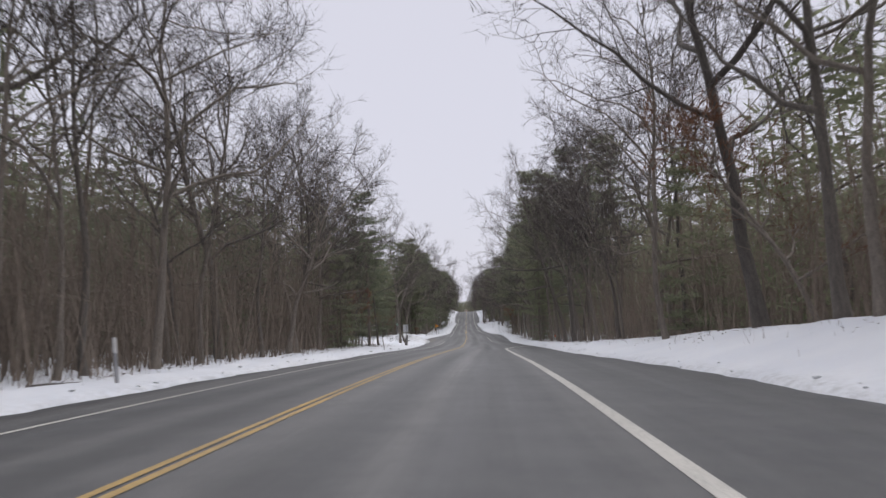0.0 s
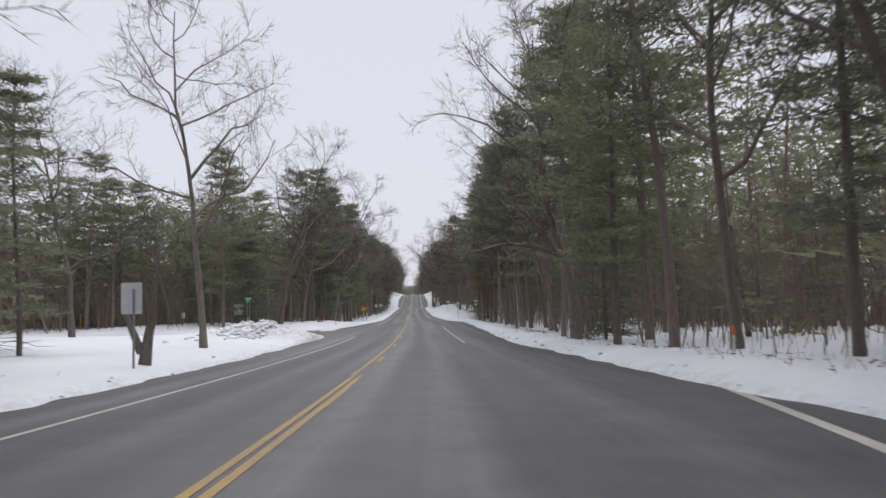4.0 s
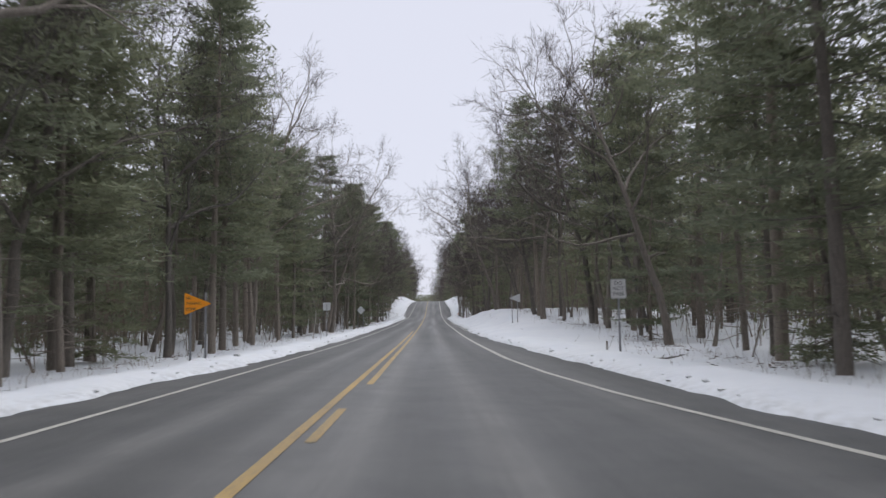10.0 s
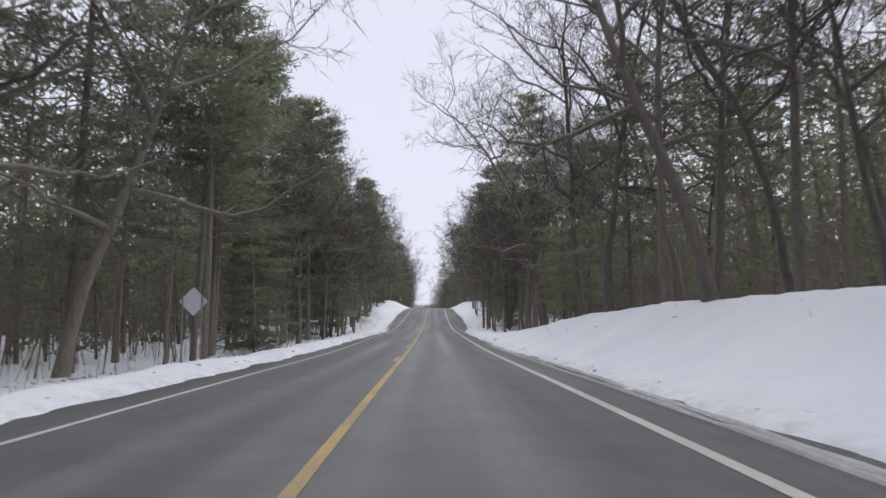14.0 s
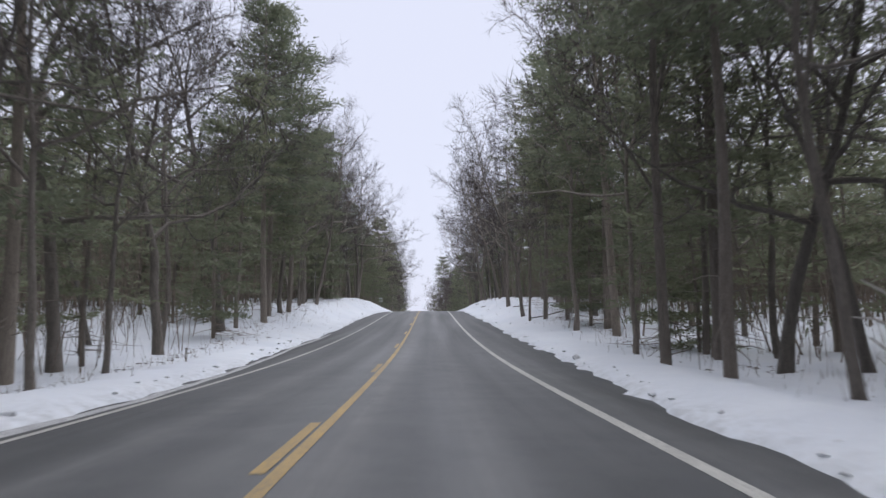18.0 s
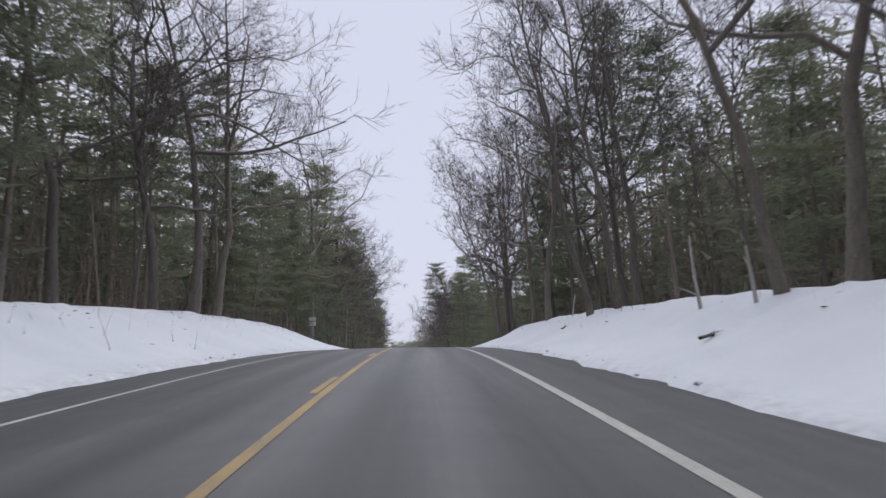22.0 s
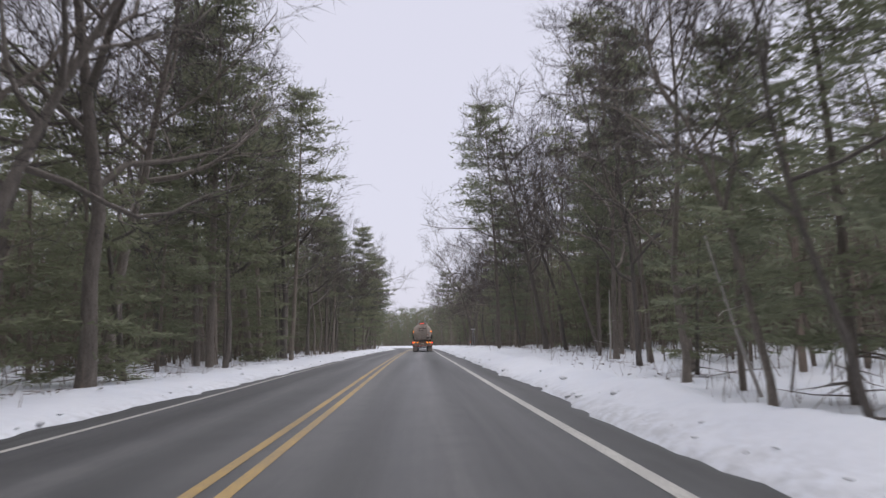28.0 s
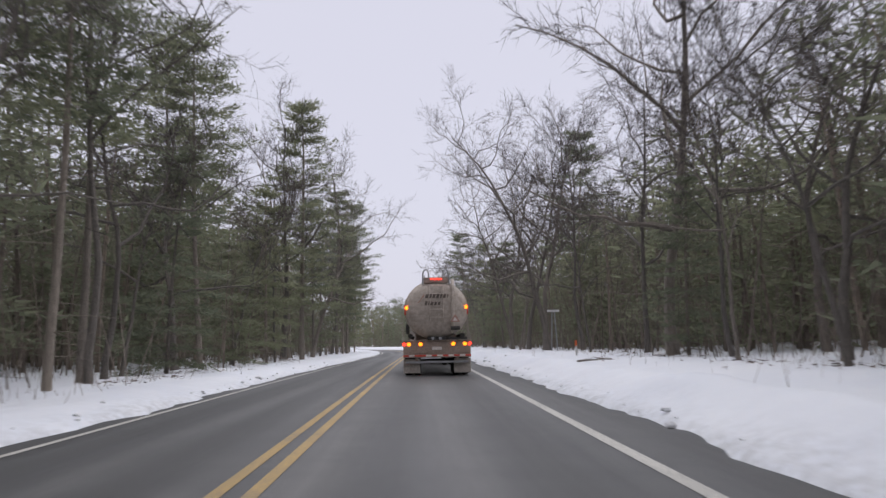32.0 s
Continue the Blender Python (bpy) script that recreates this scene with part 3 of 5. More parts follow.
PINES = [tree_thing("pine_tree", pine(40 + i, h, r, st, w, wh, pr, 0.35, cl, dr), BARK_PINE, NEEDLE, "crown", PINE_LABEL, "tree", "roadside pines")
         for i, (h, r, st, w, wh, pr, cl, dr) in enumerate([
             (21, 0.19, 0.34, 0.20, 14, 5, 8, 0.0), (18, 0.15, 0.46, 0.18, 11, 5, 7, 0.0), (22, 0.21, 0.22, 0.19, 17, 5, 8, 0.0),
             (20, 0.16, 0.5, 0.17, 11, 5, 7, 0.0), (12.5, 0.11, 0.12, 0.22, 13, 5, 7, 0.15), (10.5, 0.09, 0.08, 0.25, 12, 5, 7, 0.2),
             (14, 0.12, 0.2, 0.2, 13, 5, 7, 0.12)])]
TALL, YOUNG = PINES[:4], PINES[4:]
ARMS = [tree_thing("bare_tree", bare_tree(30 + i, h, r, 0.4, 0.9, 13, 0.0, arm), BARK_OAK, TWIG, "crown",
                    "leafless tree with a long limb over the road", "tree", "roadside bare trees")
        for i, (h, r, arm) in enumerate([(19, 0.30, (5.0, 6.0, 0.55)), (19, 0.24, (9.5, 8.5, 0.35)), (21, 0.25, (9.5, 13.0, 0.42))])]
RUSTY = tree_thing("rusty_sapling", bare_tree(71, 7.5, 0.07, 0.25, 1.1, 12), BARK_OAK, RUST, "leaves", "young tree with withered rust-brown leaves", "tree", "rusty saplings")
RUSTY_LOW = tree_thing("rusty_sapling", bare_tree(72, 2.1, 0.03, 0.2, 1.4, 12), BARK_OAK, RUST, "leaves", "low young tree with withered rust-brown leaves", "tree", "rusty saplings")
protos = set()


def place(proto, s, u, turn, size, tilt=0.0, aim=0.0):
    """A tree at s, u on the snow, leaning aim degrees to the right; the first of each kind is the original itself."""
    x, y, z = world(s, u, ground_at(s, u))
    m = pose(float(x), float(y), float(z), tilt, aim, 0) @ pose(0, 0, 0, 0, 0, turn)
    if proto.name not in protos:
        protos.add(proto.name)
        proto.matrix_basis = m
        ob = proto
    else:
        ob = copy_thing(proto, m)
    ob.scale = (size, size, size)
    return ob


# forest edge, share of pines and spacing along the road
LINE = {1: ([-50, 0, 40, 60, 90, 120, 150, 175, 200, 235, 260, 300, 340, 380, 400, 430, 460, 500, 700],
            [14, 13, 10.5, 9.6, 9.4, 9.6, 10.3, 12.5, 11.5, 11, 9, 10.4, 11, 11, 10, 9.2, 9.4, 10.5, 10]),
        -1: ([-50, 0, 40, 60, 66, 72, 100, 106, 118, 126, 145, 200, 260, 300, 350, 385, 400, 700],
             [8, 8, 8.5, 8.3, 9.5, 24, 34, 34, 15, 13, 11, 11, 8.5, 8, 9.5, 8.5, 7.6, 7.8])}
SHARE = {1: ([-50, 20, 62, 80, 150, 170, 205, 214, 245, 262, 300, 312, 330, 360, 412, 440, 480, 500, 532, 545, 700],
             [0.1, 0.12, 0.2, 0.75, 0.75, 0.6, 0.6, 0.2, 0.2, 0.7, 0.6, 0.35, 0.3, 0.1, 0.12, 0.35, 0.2, 0.15, 0.15, 0.45, 0.4]),
         -1: ([-50, 40, 60, 110, 140, 148, 176, 190, 230, 260, 306, 312, 334, 342, 390, 430, 480, 700],
              [0.05, 0.1, 0.6, 0.5, 0.65, 0.5, 0.5, 0.65, 0.65, 0.45, 0.45, 0.28, 0.28, 0.62, 0.6, 0.45, 0.5, 0.45])}
# share of tall pines among the pines
TALLNESS = {1: ([-50, 50, 65, 150, 165, 250, 300, 430, 450, 700], [0.15, 0.3, 0.8, 0.75, 0.4, 0.6, 0.6, 0.4, 0.3, 0.3]),
            -1: ([-50, 60, 120, 140, 240, 260, 330, 420, 444, 448, 470, 474, 700], [0.1, 0.3, 0.5, 0.7, 0.6, 0.4, 0.25, 0.35, 0.5, 0.15, 0.15, 0.65, 0.65])}
# size of the trees
GROWN = {1: ([-50, 30, 40, 62, 70, 160, 172, 240, 262, 300, 350, 364, 380, 398, 408, 414, 438, 446, 452, 472, 480, 498, 508, 530, 545, 700],
             [1.1, 1.1, 0.92, 0.88, 1.0, 1.0, 1.0, 1.0, 1.12, 0.95, 0.95, 0.86, 0.95, 1.1, 0.9, 0.85, 0.7, 0.68, 0.72, 0.72, 0.95, 0.9, 0.76, 0.76, 0.95, 0.95]),
         -1: ([-50, 0, 20, 33, 34.5, 36, 37.5, 42, 56, 62, 120, 150, 240, 300, 480, 494, 532, 545, 700], [1.05, 1.05, 1.0, 0.92, 0.62, 0.62, 0.9, 0.85, 0.85, 0.95, 1.0, 1.1, 1.1, 1.0, 1.0, 0.9, 0.94, 0.98, 1.0])}
rng = random.Random(5)
taken = []


def stand_out(proto, s, u, turn, size, lean_to=0):
    """A single tree that stands out at the wood's edge, leaning to the right."""
    place(proto, s, u, turn, size, 0, lean_to)
    taken.append((s, u))


# single trees from 0 m on
stand_out(OAKS[2], 12, -10.5, 130, 1.1, 6)
stand_out(OAKS[0], 17, 12.6, 200, 1.1, -5)
stand_out(OAKS[5], 21.6, 12.4, 40, 1.1, -7)
stand_out(OAKS[4], 26, 10.4, 90, 0.95, -3)
stand_out(OAKS[5], 30.3, -11.1, 10, 0.95, -2)
stand_out(OAKS[2], 38.8, -13, 300, 0.9, 0)
stand_out(OAKS[1], 39.4, 11.2, 60, 0.88, -2)
stand_out(OAKS[4], 45.2, 10.6, 10, 1, -3)
stand_out(OAKS[3], 49.6, 10.2, 30, 1, -3)
# single trees from 50 m on
stand_out(ARMS[1], 53.4, 10.2, 10, 0.95, -8)
stand_out(OAKS[2], 56, -11.5, 30, 0.88, 0)
stand_out(PINES[4], 57, -11.8, 40, 1, 0)
stand_out(PINES[6], 60, -14.5, 0, 1.1, 0)
stand_out(OAKS[3], 62, -8.6, 120, 1, 3)
stand_out(OAKS[1], 64, -12.5, 60, 1, 0)
stand_out(PINES[5], 65, -15.5, 40, 1.1, 0)
stand_out(PINES[2], 66, 12.2, 0, 0.78, -1)
stand_out(OAKS[1], 67.5, -13.5, 0, 0.85, 0)
stand_out(PINES[6], 68, -18, 120, 1, 0)
stand_out(OAKS[0], 69.5, 11, 77, 0.95, -5)
stand_out(OAKS[0], 79.5, -8.6, 30, 0.92, 0)
stand_out(OAKS[2], 71.5, -15.5, 40, 0.75, 0)
stand_out(PINES[0], 73, 10.6, 80, 1.05, -1)
stand_out(PINES[6], 73.5, -13, 0, 0.8, 0)
stand_out(OAKS[0], 75, -19, 90, 0.8, 0)
stand_out(PINES[4], 77, -17, 0, 0.9, 0)
stand_out(PINES[2], 78.5, 11.8, 190, 1.05, 0)
stand_out(ARMS[0], 83.5, 9.8, 25, 1.05, -2)
stand_out(PINES[3], 85.8, 9.6, 0, 1, 0)
stand_out(OAKS[1], 94, 11.2, 20, 0.85, -3)
stand_out(OAKS[5], 96, -24, 33, 0.9, 0)
# single trees from 100 m on
stand_out(PINES[0], 104, 11.2, 30, 1, -1)
stand_out(OAKS[4], 113.8, 10.8, 0, 1.1, -3)
stand_out(OAKS[1], 115.5, 12.2, 140, 1.1, -2)
stand_out(PINES[2], 121, 11.4, 70, 0.95, -1)
stand_out(OAKS[5], 138, -13.3, 210, 0.95, 0)
stand_out(PINES[3], 141, 12.5, 10, 0.95, -1)
stand_out(OAKS[2], 143, -22, 40, 0.9, 0)
# single trees from 150 m on
stand_out(PINES[1], 154.1, -14, 40, 1.1, 0)
stand_out(PINES[0], 156, -11, 100, 1.05, 0)
stand_out(PINES[2], 163, -13, 0, 1.1, 0)
stand_out(PINES[2], 181, -11.8, 30, 1.1, 0)
stand_out(OAKS[4], 186, 14, 50, 1.1, -6)
stand_out(OAKS[5], 190, 14, 300, 1.1, -4)
stand_out(OAKS[4], 194, 12.4, 0, 1, -2)
stand_out(ARMS[1], 197, 11.2, 5, 1, -4)
# single trees from 200 m on
stand_out(PINES[0], 201, 11.5, 0, 1.05, 0)
stand_out(ARMS[2], 217, -11.6, 172, 1, 3)
stand_out(OAKS[5], 217.7, -13.6, 20, 1.1, 0)
stand_out(OAKS[2], 217.9, -10, 80, 1.2, 14)
stand_out(OAKS[2], 222, 9.6, 20, 1.1, -5)
stand_out(PINES[2], 228, -12.4, 60, 1.1, 0)
stand_out(OAKS[0], 228, 10.2, 150, 1.1, -5)
stand_out(PINES[3], 233.4, -9.1, 0, 1.05, -1)
stand_out(OAKS[2], 234.5, 9.6, 240, 1.05, -6)
stand_out(PINES[1], 240, -10.8, 40, 1.1, 0)
stand_out(PINES[0], 241, -11, 200, 0.75, 0)
stand_out(OAKS[5], 241, 9.8, 90, 1, -7)
stand_out(PINES[0], 248, -12.2, 210, 0.85, 0)
# single trees from 250 m on
stand_out(OAKS[2], 252, 9.4, 100, 1.05, -7)
stand_out(PINES[2], 253, -11.6, 0, 1.1, 0)
stand_out(PINES[0], 258.5, -10.6, 70, 1.1, 0)
stand_out(ARMS[1], 260, 9.8, 0, 1, -3)
stand_out(OAKS[6], 262, -8, 20, 1.2, 2)
stand_out(PINES[2], 264.5, -11.2, 140, 1.05, 0)
stand_out(OAKS[6], 267, -7.4, 20, 1, 1)
stand_out(OAKS[6], 268, 8.2, 20, 1, -2)
stand_out(OAKS[6], 271, -8.6, 20, 1.2, 3)
stand_out(OAKS[6], 271.5, 7.6, 20, 1.2, -1)
stand_out(PINES[2], 272, -9.6, 0, 1.05, 0)
stand_out(OAKS[6], 275, 11.5, 20, 1.2, -1)
stand_out(OAKS[6], 277, -8, 120, 1.05, 4)
stand_out(OAKS[6], 278, 8, 120, 1.15, -4)
stand_out(PINES[0], 279, -9.8, 90, 1.1, 0)
stand_out(PINES[1], 281.7, 7.6, 0, 0.95, 0)
stand_out(OAKS[1], 284, 12, 0, 0.85, 0)
stand_out(OAKS[6], 284, -7.8, 70, 1.25, -2)
stand_out(PINES[3], 285.1, 7.4, 90, 0.9, 0)
stand_out(PINES[2], 287, -10.2, 190, 1, 0)
stand_out(OAKS[6], 288, 8.4, 70, 1.25, 2)
stand_out(OAKS[6], 289, -8.4, 220, 1.1, 2)
stand_out(OAKS[4], 290, 12.8, 120, 0.9, 0)
stand_out(OAKS[6], 292, 8.6, 220, 1.2, -2)
stand_out(PINES[4], 297, 11.4, 120, 1.1, 0)
# single trees from 300 m on
stand_out(PINES[0], 302.5, 10.8, 0, 1.15, 0)
stand_out(OAKS[4], 305.9, 9.4, 0, 1.05, -2)
stand_out(PINES[2], 307.5, 11.6, 60, 1.1, 0)
stand_out(PINES[0], 311.5, -8.8, 0, 1.1, 0)
stand_out(PINES[2], 316, -9.6, 90, 1.05, 0)
stand_out(PINES[3], 317, 9.6, 20, 1, 0)
stand_out(OAKS[6], 318.3, 8.7, 0, 1.1, 0)
stand_out(PINES[0], 321, -9.2, 200, 1, 0)
stand_out(OAKS[1], 323.3, 8.9, 60, 1, -3)
stand_out(OAKS[0], 335.2, 9, 200, 1, -4)
stand_out(PINES[2], 345, -13.6, 0, 0.85, 0)
stand_out(OAKS[0], 347, -9.6, 10, 1.05, 5)
# single trees from 350 m on
stand_out(PINES[0], 350, -12.6, 0, 0.95, 0)
stand_out(OAKS[1], 350.5, 9.8, 20, 1, -3)
stand_out(OAKS[5], 361, -11.6, 0, 0.95, 0)
stand_out(OAKS[4], 364.4, 10, 170, 1.05, -6)
stand_out(OAKS[2], 366, -9.8, 60, 1, 6)
stand_out(OAKS[4], 366.5, 9.2, 0, 1.05, -12)
stand_out(ARMS[1], 369, -9, 180, 1.05, 8)
stand_out(OAKS[5], 374, -9.4, 30, 1, 9)
stand_out(OAKS[2], 377.6, 9.4, 200, 0.95, -8)
stand_out(OAKS[0], 386, 10, 30, 1, 0)
stand_out(OAKS[2], 398, 11.6, 200, 1, -3)
stand_out(OAKS[0], 399.5, 10.4, 70, 1.05, -3)
# single trees from 400 m on
stand_out(OAKS[4], 400.6, 9.4, 0, 0.9, -4)
stand_out(OAKS[1], 401, 9.6, 20, 1.15, -3)
stand_out(PINES[6], 403.2, 13.0, 0, 0.8, 0)
stand_out(OAKS[0], 404, 10.6, 140, 1.1, -5)
stand_out(PINES[4], 406, 13.4, 0, 0.8, 0)
stand_out(OAKS[1], 406.5, 11.2, 250, 1.1, -3)
stand_out(OAKS[5], 409, 11.5, 80, 1.05, -5)
stand_out(OAKS[4], 411.5, 12.6, 0, 0.8, -2)
stand_out(OAKS[3], 414.5, -6.2, 10, 1, 4)
stand_out(OAKS[3], 416, 15.4, 0, 0.8, -2)
stand_out(PINES[0], 424, -8.8, 140, 1.05, 0)
stand_out(OAKS[6], 441.8, 7.2, 60, 0.68, -13)
stand_out(PINES[6], 442.5, 9.6, 10, 1, 0)
stand_out(OAKS[3], 446.3, 8.2, 10, 0.72, -4)
stand_out(PINES[4], 447, 10.2, 70, 1, 0)
# single trees from 450 m on
stand_out(OAKS[4], 452.9, 9.1, 10, 0.8, -2)
stand_out(OAKS[1], 461.8, 11.1, 70, 0.8, -3)
stand_out(OAKS[0], 464.4, 10.4, 120, 0.72, -3)
stand_out(PINES[2], 470, -8.8, 40, 1, 0)
stand_out(OAKS[3], 472, 11.5, 0, 0.9, -13)
stand_out(OAKS[0], 478, -10, 70, 1, 2)
stand_out(PINES[3], 483, -7, 40, 1, 1)
stand_out(OAKS[4], 488, 13, 90, 1, -2)
stand_out(OAKS[4], 490, 12.4, 0, 1, -3)
stand_out(PINES[3], 496.5, 8.9, 0, 1.15, -3)
stand_out(OAKS[3], 498.3, 10.9, 0, 1.15, -4)
# single trees from 500 m on
stand_out(PINES[1], 513, -8.6, 0, 0.82, 0)
stand_out(PINES[3], 516.5, -8.2, 40, 0.8, 0)
stand_out(OAKS[1], 524, -10, 140, 0.85, 0)
stand_out(OAKS[2], 526.8, 11.9, 205, 1.15, -8)
stand_out(PINES[4], 545, -8.6, 0, 1, 0)
stand_out(OAKS[2], 548, 10.6, 90, 1, -5)
# single trees from 550 m on
stand_out(OAKS[5], 556, -9.6, 60, 1, 4)
stand_out(OAKS[2], 566, -8.8, 200, 1, 5)
stand_out(PINES[6], 384, 12.4, 0, 1.1)
stand_out(OAKS[2], 42, -11.5, 200, 0.86, 1)
stand_out(OAKS[5], 47.5, -12.0, 80, 0.84)
stand_out(OAKS[0], 52, -11, 10, 0.82, 1)
stand_out(PINES[2], 88.5, 11.4, 30, 1.0)
stand_out(PINES[0], 92, 12.8, 130, 1.05)
stand_out(PINES[2], 98, 11.6, 230, 1.05)
stand_out(PINES[2], 175.5, -10.8, 30, 1.05)
stand_out(PINES[0], 187, -12.6, 130, 1.05)
stand_out(PINES[2], 158, 12.6, 60, 1.1)
stand_out(OAKS[1], 35, 12.4, 200, 1.05, -2)
stand_out(PINES[2], 182.5, 15.4, 80, 1.0)
stand_out(PINES[0], 188, 16.2, 10, 1.05)
stand_out(PINES[2], 289.5, 10.6, 300, 1.0)
stand_out(PINES[0], 130.0, 14.0, 200, 1.1)
stand_out(PINES[2], 133.5, 15.6, 20, 1.1)
stand_out(PINES[0], 58.6, 12.6, 80, 0.95)
stand_out(PINES[2], 61.5, 15.2, 300, 1.0)
stand_out(PINES[4], 66.0, -13.2, 300, 1.0)
stand_out(PINES[6], 63.0, -11.6, 200, 0.9)
stand_out(PINES[0], 473.5, 14.0, 60, 1.0)
stand_out(PINES[2], 477.5, 15.6, 160, 1.0)
stand_out(PINES[5], 481.5, 13.4, 10, 1.1)
stand_out(PINES[4], 475.5, 12.4, 220, 0.9)
stand_out(PINES[4], 388.5, 12.0, 60, 0.95)
stand_out(PINES[6], 394, 13.0, 120, 0.85)
stand_out(PINES[6], 402.0, 16.5, 200, 0.9)
stand_out(PINES[5], 407.5, 15.2, 80, 0.85)
stand_out(PINES[4], 411.0, 17.0, 150, 0.85)
stand_out(PINES[6], 414.5, 16.0, 10, 0.8)
stand_out(PINES[5], 419.0, 15.0, 260, 0.75)
# young trees that keep their withered leaves
stand_out(RUSTY, 20, 13.6, 50, 1.35, -4)
stand_out(RUSTY, 52.5, -9, 0, 0.85, 0)
stand_out(RUSTY, 60, -12.5, 0, 1, 0)
stand_out(RUSTY_LOW, 127, -10.2, 0, 1.0, 0)
stand_out(RUSTY, 122.8, 10.6, 90, 0.9, 0)
stand_out(RUSTY_LOW, 133, -16, 120, 1.3, 0)
count = {"oak": 0, "pine": 0}
for sgn in (1, -1):
    for row, (gap, near_, far_) in enumerate(((2.9, 0.0, 2.8), (9.5, 3.4, 7.5))):
        s = 2.0 if sgn > 0 else 6.0
        while s < (640 if row == 0 else 545):
            s += rng.uniform(0.5, 1.5) * gap * (1.0 if s < 530 else 1.7)
            u = float(np.interp(s, *LINE[sgn])) + rng.uniform(near_, far_)
            if sgn < 0 and side_road(s, -u) > -2.5:
                continue
            if any(abs(s - a) < 1.3 and abs(sgn * u - b) < 1.5 for a, b in taken):
                continue
            low = sgn > 0 and 413 < s < 438
            grown = float(np.interp(s, *GROWN[sgn]))
            is_pine = rng.random() < (0.75 if low else float(np.interp(s, *SHARE[sgn])))
            if low:
                # young growth beside the foot of the hill
                place(rng.choice(YOUNG) if is_pine else OAKS[6], s, u, rng.uniform(0, 360), rng.uniform(0.55, 0.8))
            elif is_pine:
                place(rng.choice(TALL if rng.random() < float(np.interp(s, *TALLNESS[sgn])) else YOUNG), s, sgn * u, rng.uniform(0, 360), grown * rng.uniform(0.75, 1.08), rng.gauss(0, 1.0), rng.gauss(0, 1.0))
            else:
                place(rng.choice(OAKS), s, sgn * u, rng.uniform(0, 360), grown * rng.uniform(0.78, 1.1), rng.gauss(0, 2.0), -sgn * rng.gauss(1.0 if 285 < s < 345 else 2.5, 3.0))
            count["pine" if is_pine else "oak"] += 1


# the wood's edge along the far side of the side road
for k in range(34):
    u = -15.0 - 2.6 * k - rng.uniform(0, 1.5)
    s = SIDE_S + 13.5 + rng.uniform(0, 7.0)
    if rng.random() < 0.6:
        place(rng.choice(TALL[:3]) if rng.random() < 0.55 else rng.choice(YOUNG), s, u, rng.uniform(0, 360), rng.uniform(0.75, 1.0))
    else:
        place(rng.choice(OAKS), s, u, rng.uniform(0, 360), rng.uniform(0.8, 1.0))


# the deep woods behind: poles, brush and needle sprays joined, in stretches of 24 m
def woods_block(seed, pine_share):
    r = random.Random(seed)
    wv, wf, lv, lf = [], [], [], []
    for k in range(46):
        a, o = r.uniform(-12, 12), r.uniform(0, 34) ** 1.0
        p = Vector((o, a, -1.5))
        green = r.random() < pine_share
        h = r.uniform(8, 13) if green and r.random() < (0.9 if pine_share < 0.7 else 0.35) else r.uniform(11, 19)
        pts, _ = wander(r, p, Vector((r.gauss(0, 0.04), r.gauss(0, 0.04), 1)).normalized(), h, 4, 0.03, 0.02)
        r0 = r.uniform(0.06, 0.17)
        tube(wv, wf, pts, [r0, r0 * 0.85, r0 * 0.65, r0 * 0.4, 0.012], 4)
        for b in range(28 if green else 24):
            f = r.uniform(0.15 if green else 0.35, 1.0)
            j = min(int(f * 4), 3)
            q = pts[j].lerp(pts[j + 1], f * 4 - j)
            t = r.uniform(0, 6.28)
            d = Vector((math.cos(t), math.sin(t), r.uniform(-0.1, 0.3) if green else r.uniform(0.3, 1.1))).normalized()
            ln = r.uniform(1.2, 3.0) * (1.15 - 0.6 * f)
            ribbon(wv, wf, q, d, ln, 0.022, r)
            if green:
                tuft(lv, lf, q + d * ln * 0.7, d, r.uniform(1.0, 1.6), r, 9, 0.3, 1.35)
            else:
                for _ in range(4):
                    ribbon(wv, wf, q + d * ln * r.uniform(0.3, 0.9), (d + Vector((r.gauss(0, 0.6), r.gauss(0, 0.6), r.gauss(0.2, 0.5)))).normalized(), r.uniform(0.6, 1.4), 0.012, r)
    for k in range(240 if pine_share > 0.5 else 620):
        p = Vector((r.uniform(-1.5, 34), r.uniform(-12, 12), -0.5))
        d = Vector((r.gauss(0, 0.3), r.gauss(0, 0.3), 1)).normalized()
        h = r.uniform(1.0, 5.5)
        ribbon(wv, wf, p, d, h, 0.014, r)
        for _ in range(3):
            ribbon(wv, wf, p + d * h * r.uniform(0.3, 0.9), (d + Vector((r.gauss(0, 0.7), r.gauss(0, 0.7), 0))).normalized(), h * 0.4, 0.008, r)
    # boughs of young pines fill the middle heights
    for k in range(500 + int(340 * pine_share)):
        p = Vector((r.uniform(5, 35), r.uniform(-12, 12), 1.9 + (9.0 + 8.5 * pine_share) * r.random() ** 0.85))
        tuft(lv, lf, p, Vector((r.gauss(0, 1), r.gauss(0, 1), 0.1)).normalized(), r.uniform(1.1, 1.8), r, 9, 0.3, 1.5)
    return wv, wf, lv, lf


BLOCKS = []
for i in range(5):
    made = woods_block(90 + i, (0.15, 0.35, 0.55, 0.75, 0.9)[i])
    BLOCKS.append((made, []))
block_meshes = []
for made, _ in BLOCKS:
    wv, wf, lv, lf = made
    pair = []
    for nm, v, f, mt in (("woods", wv, wf, DEAD), ("woods_foliage", lv, lf, NEEDLE)):
        me = bpy.data.meshes.new(nm)
        me.from_pydata([tuple(p) for p in v], [], f)
        me.materials.append(mt)
        pair.append(me)
    block_meshes.append(pair)


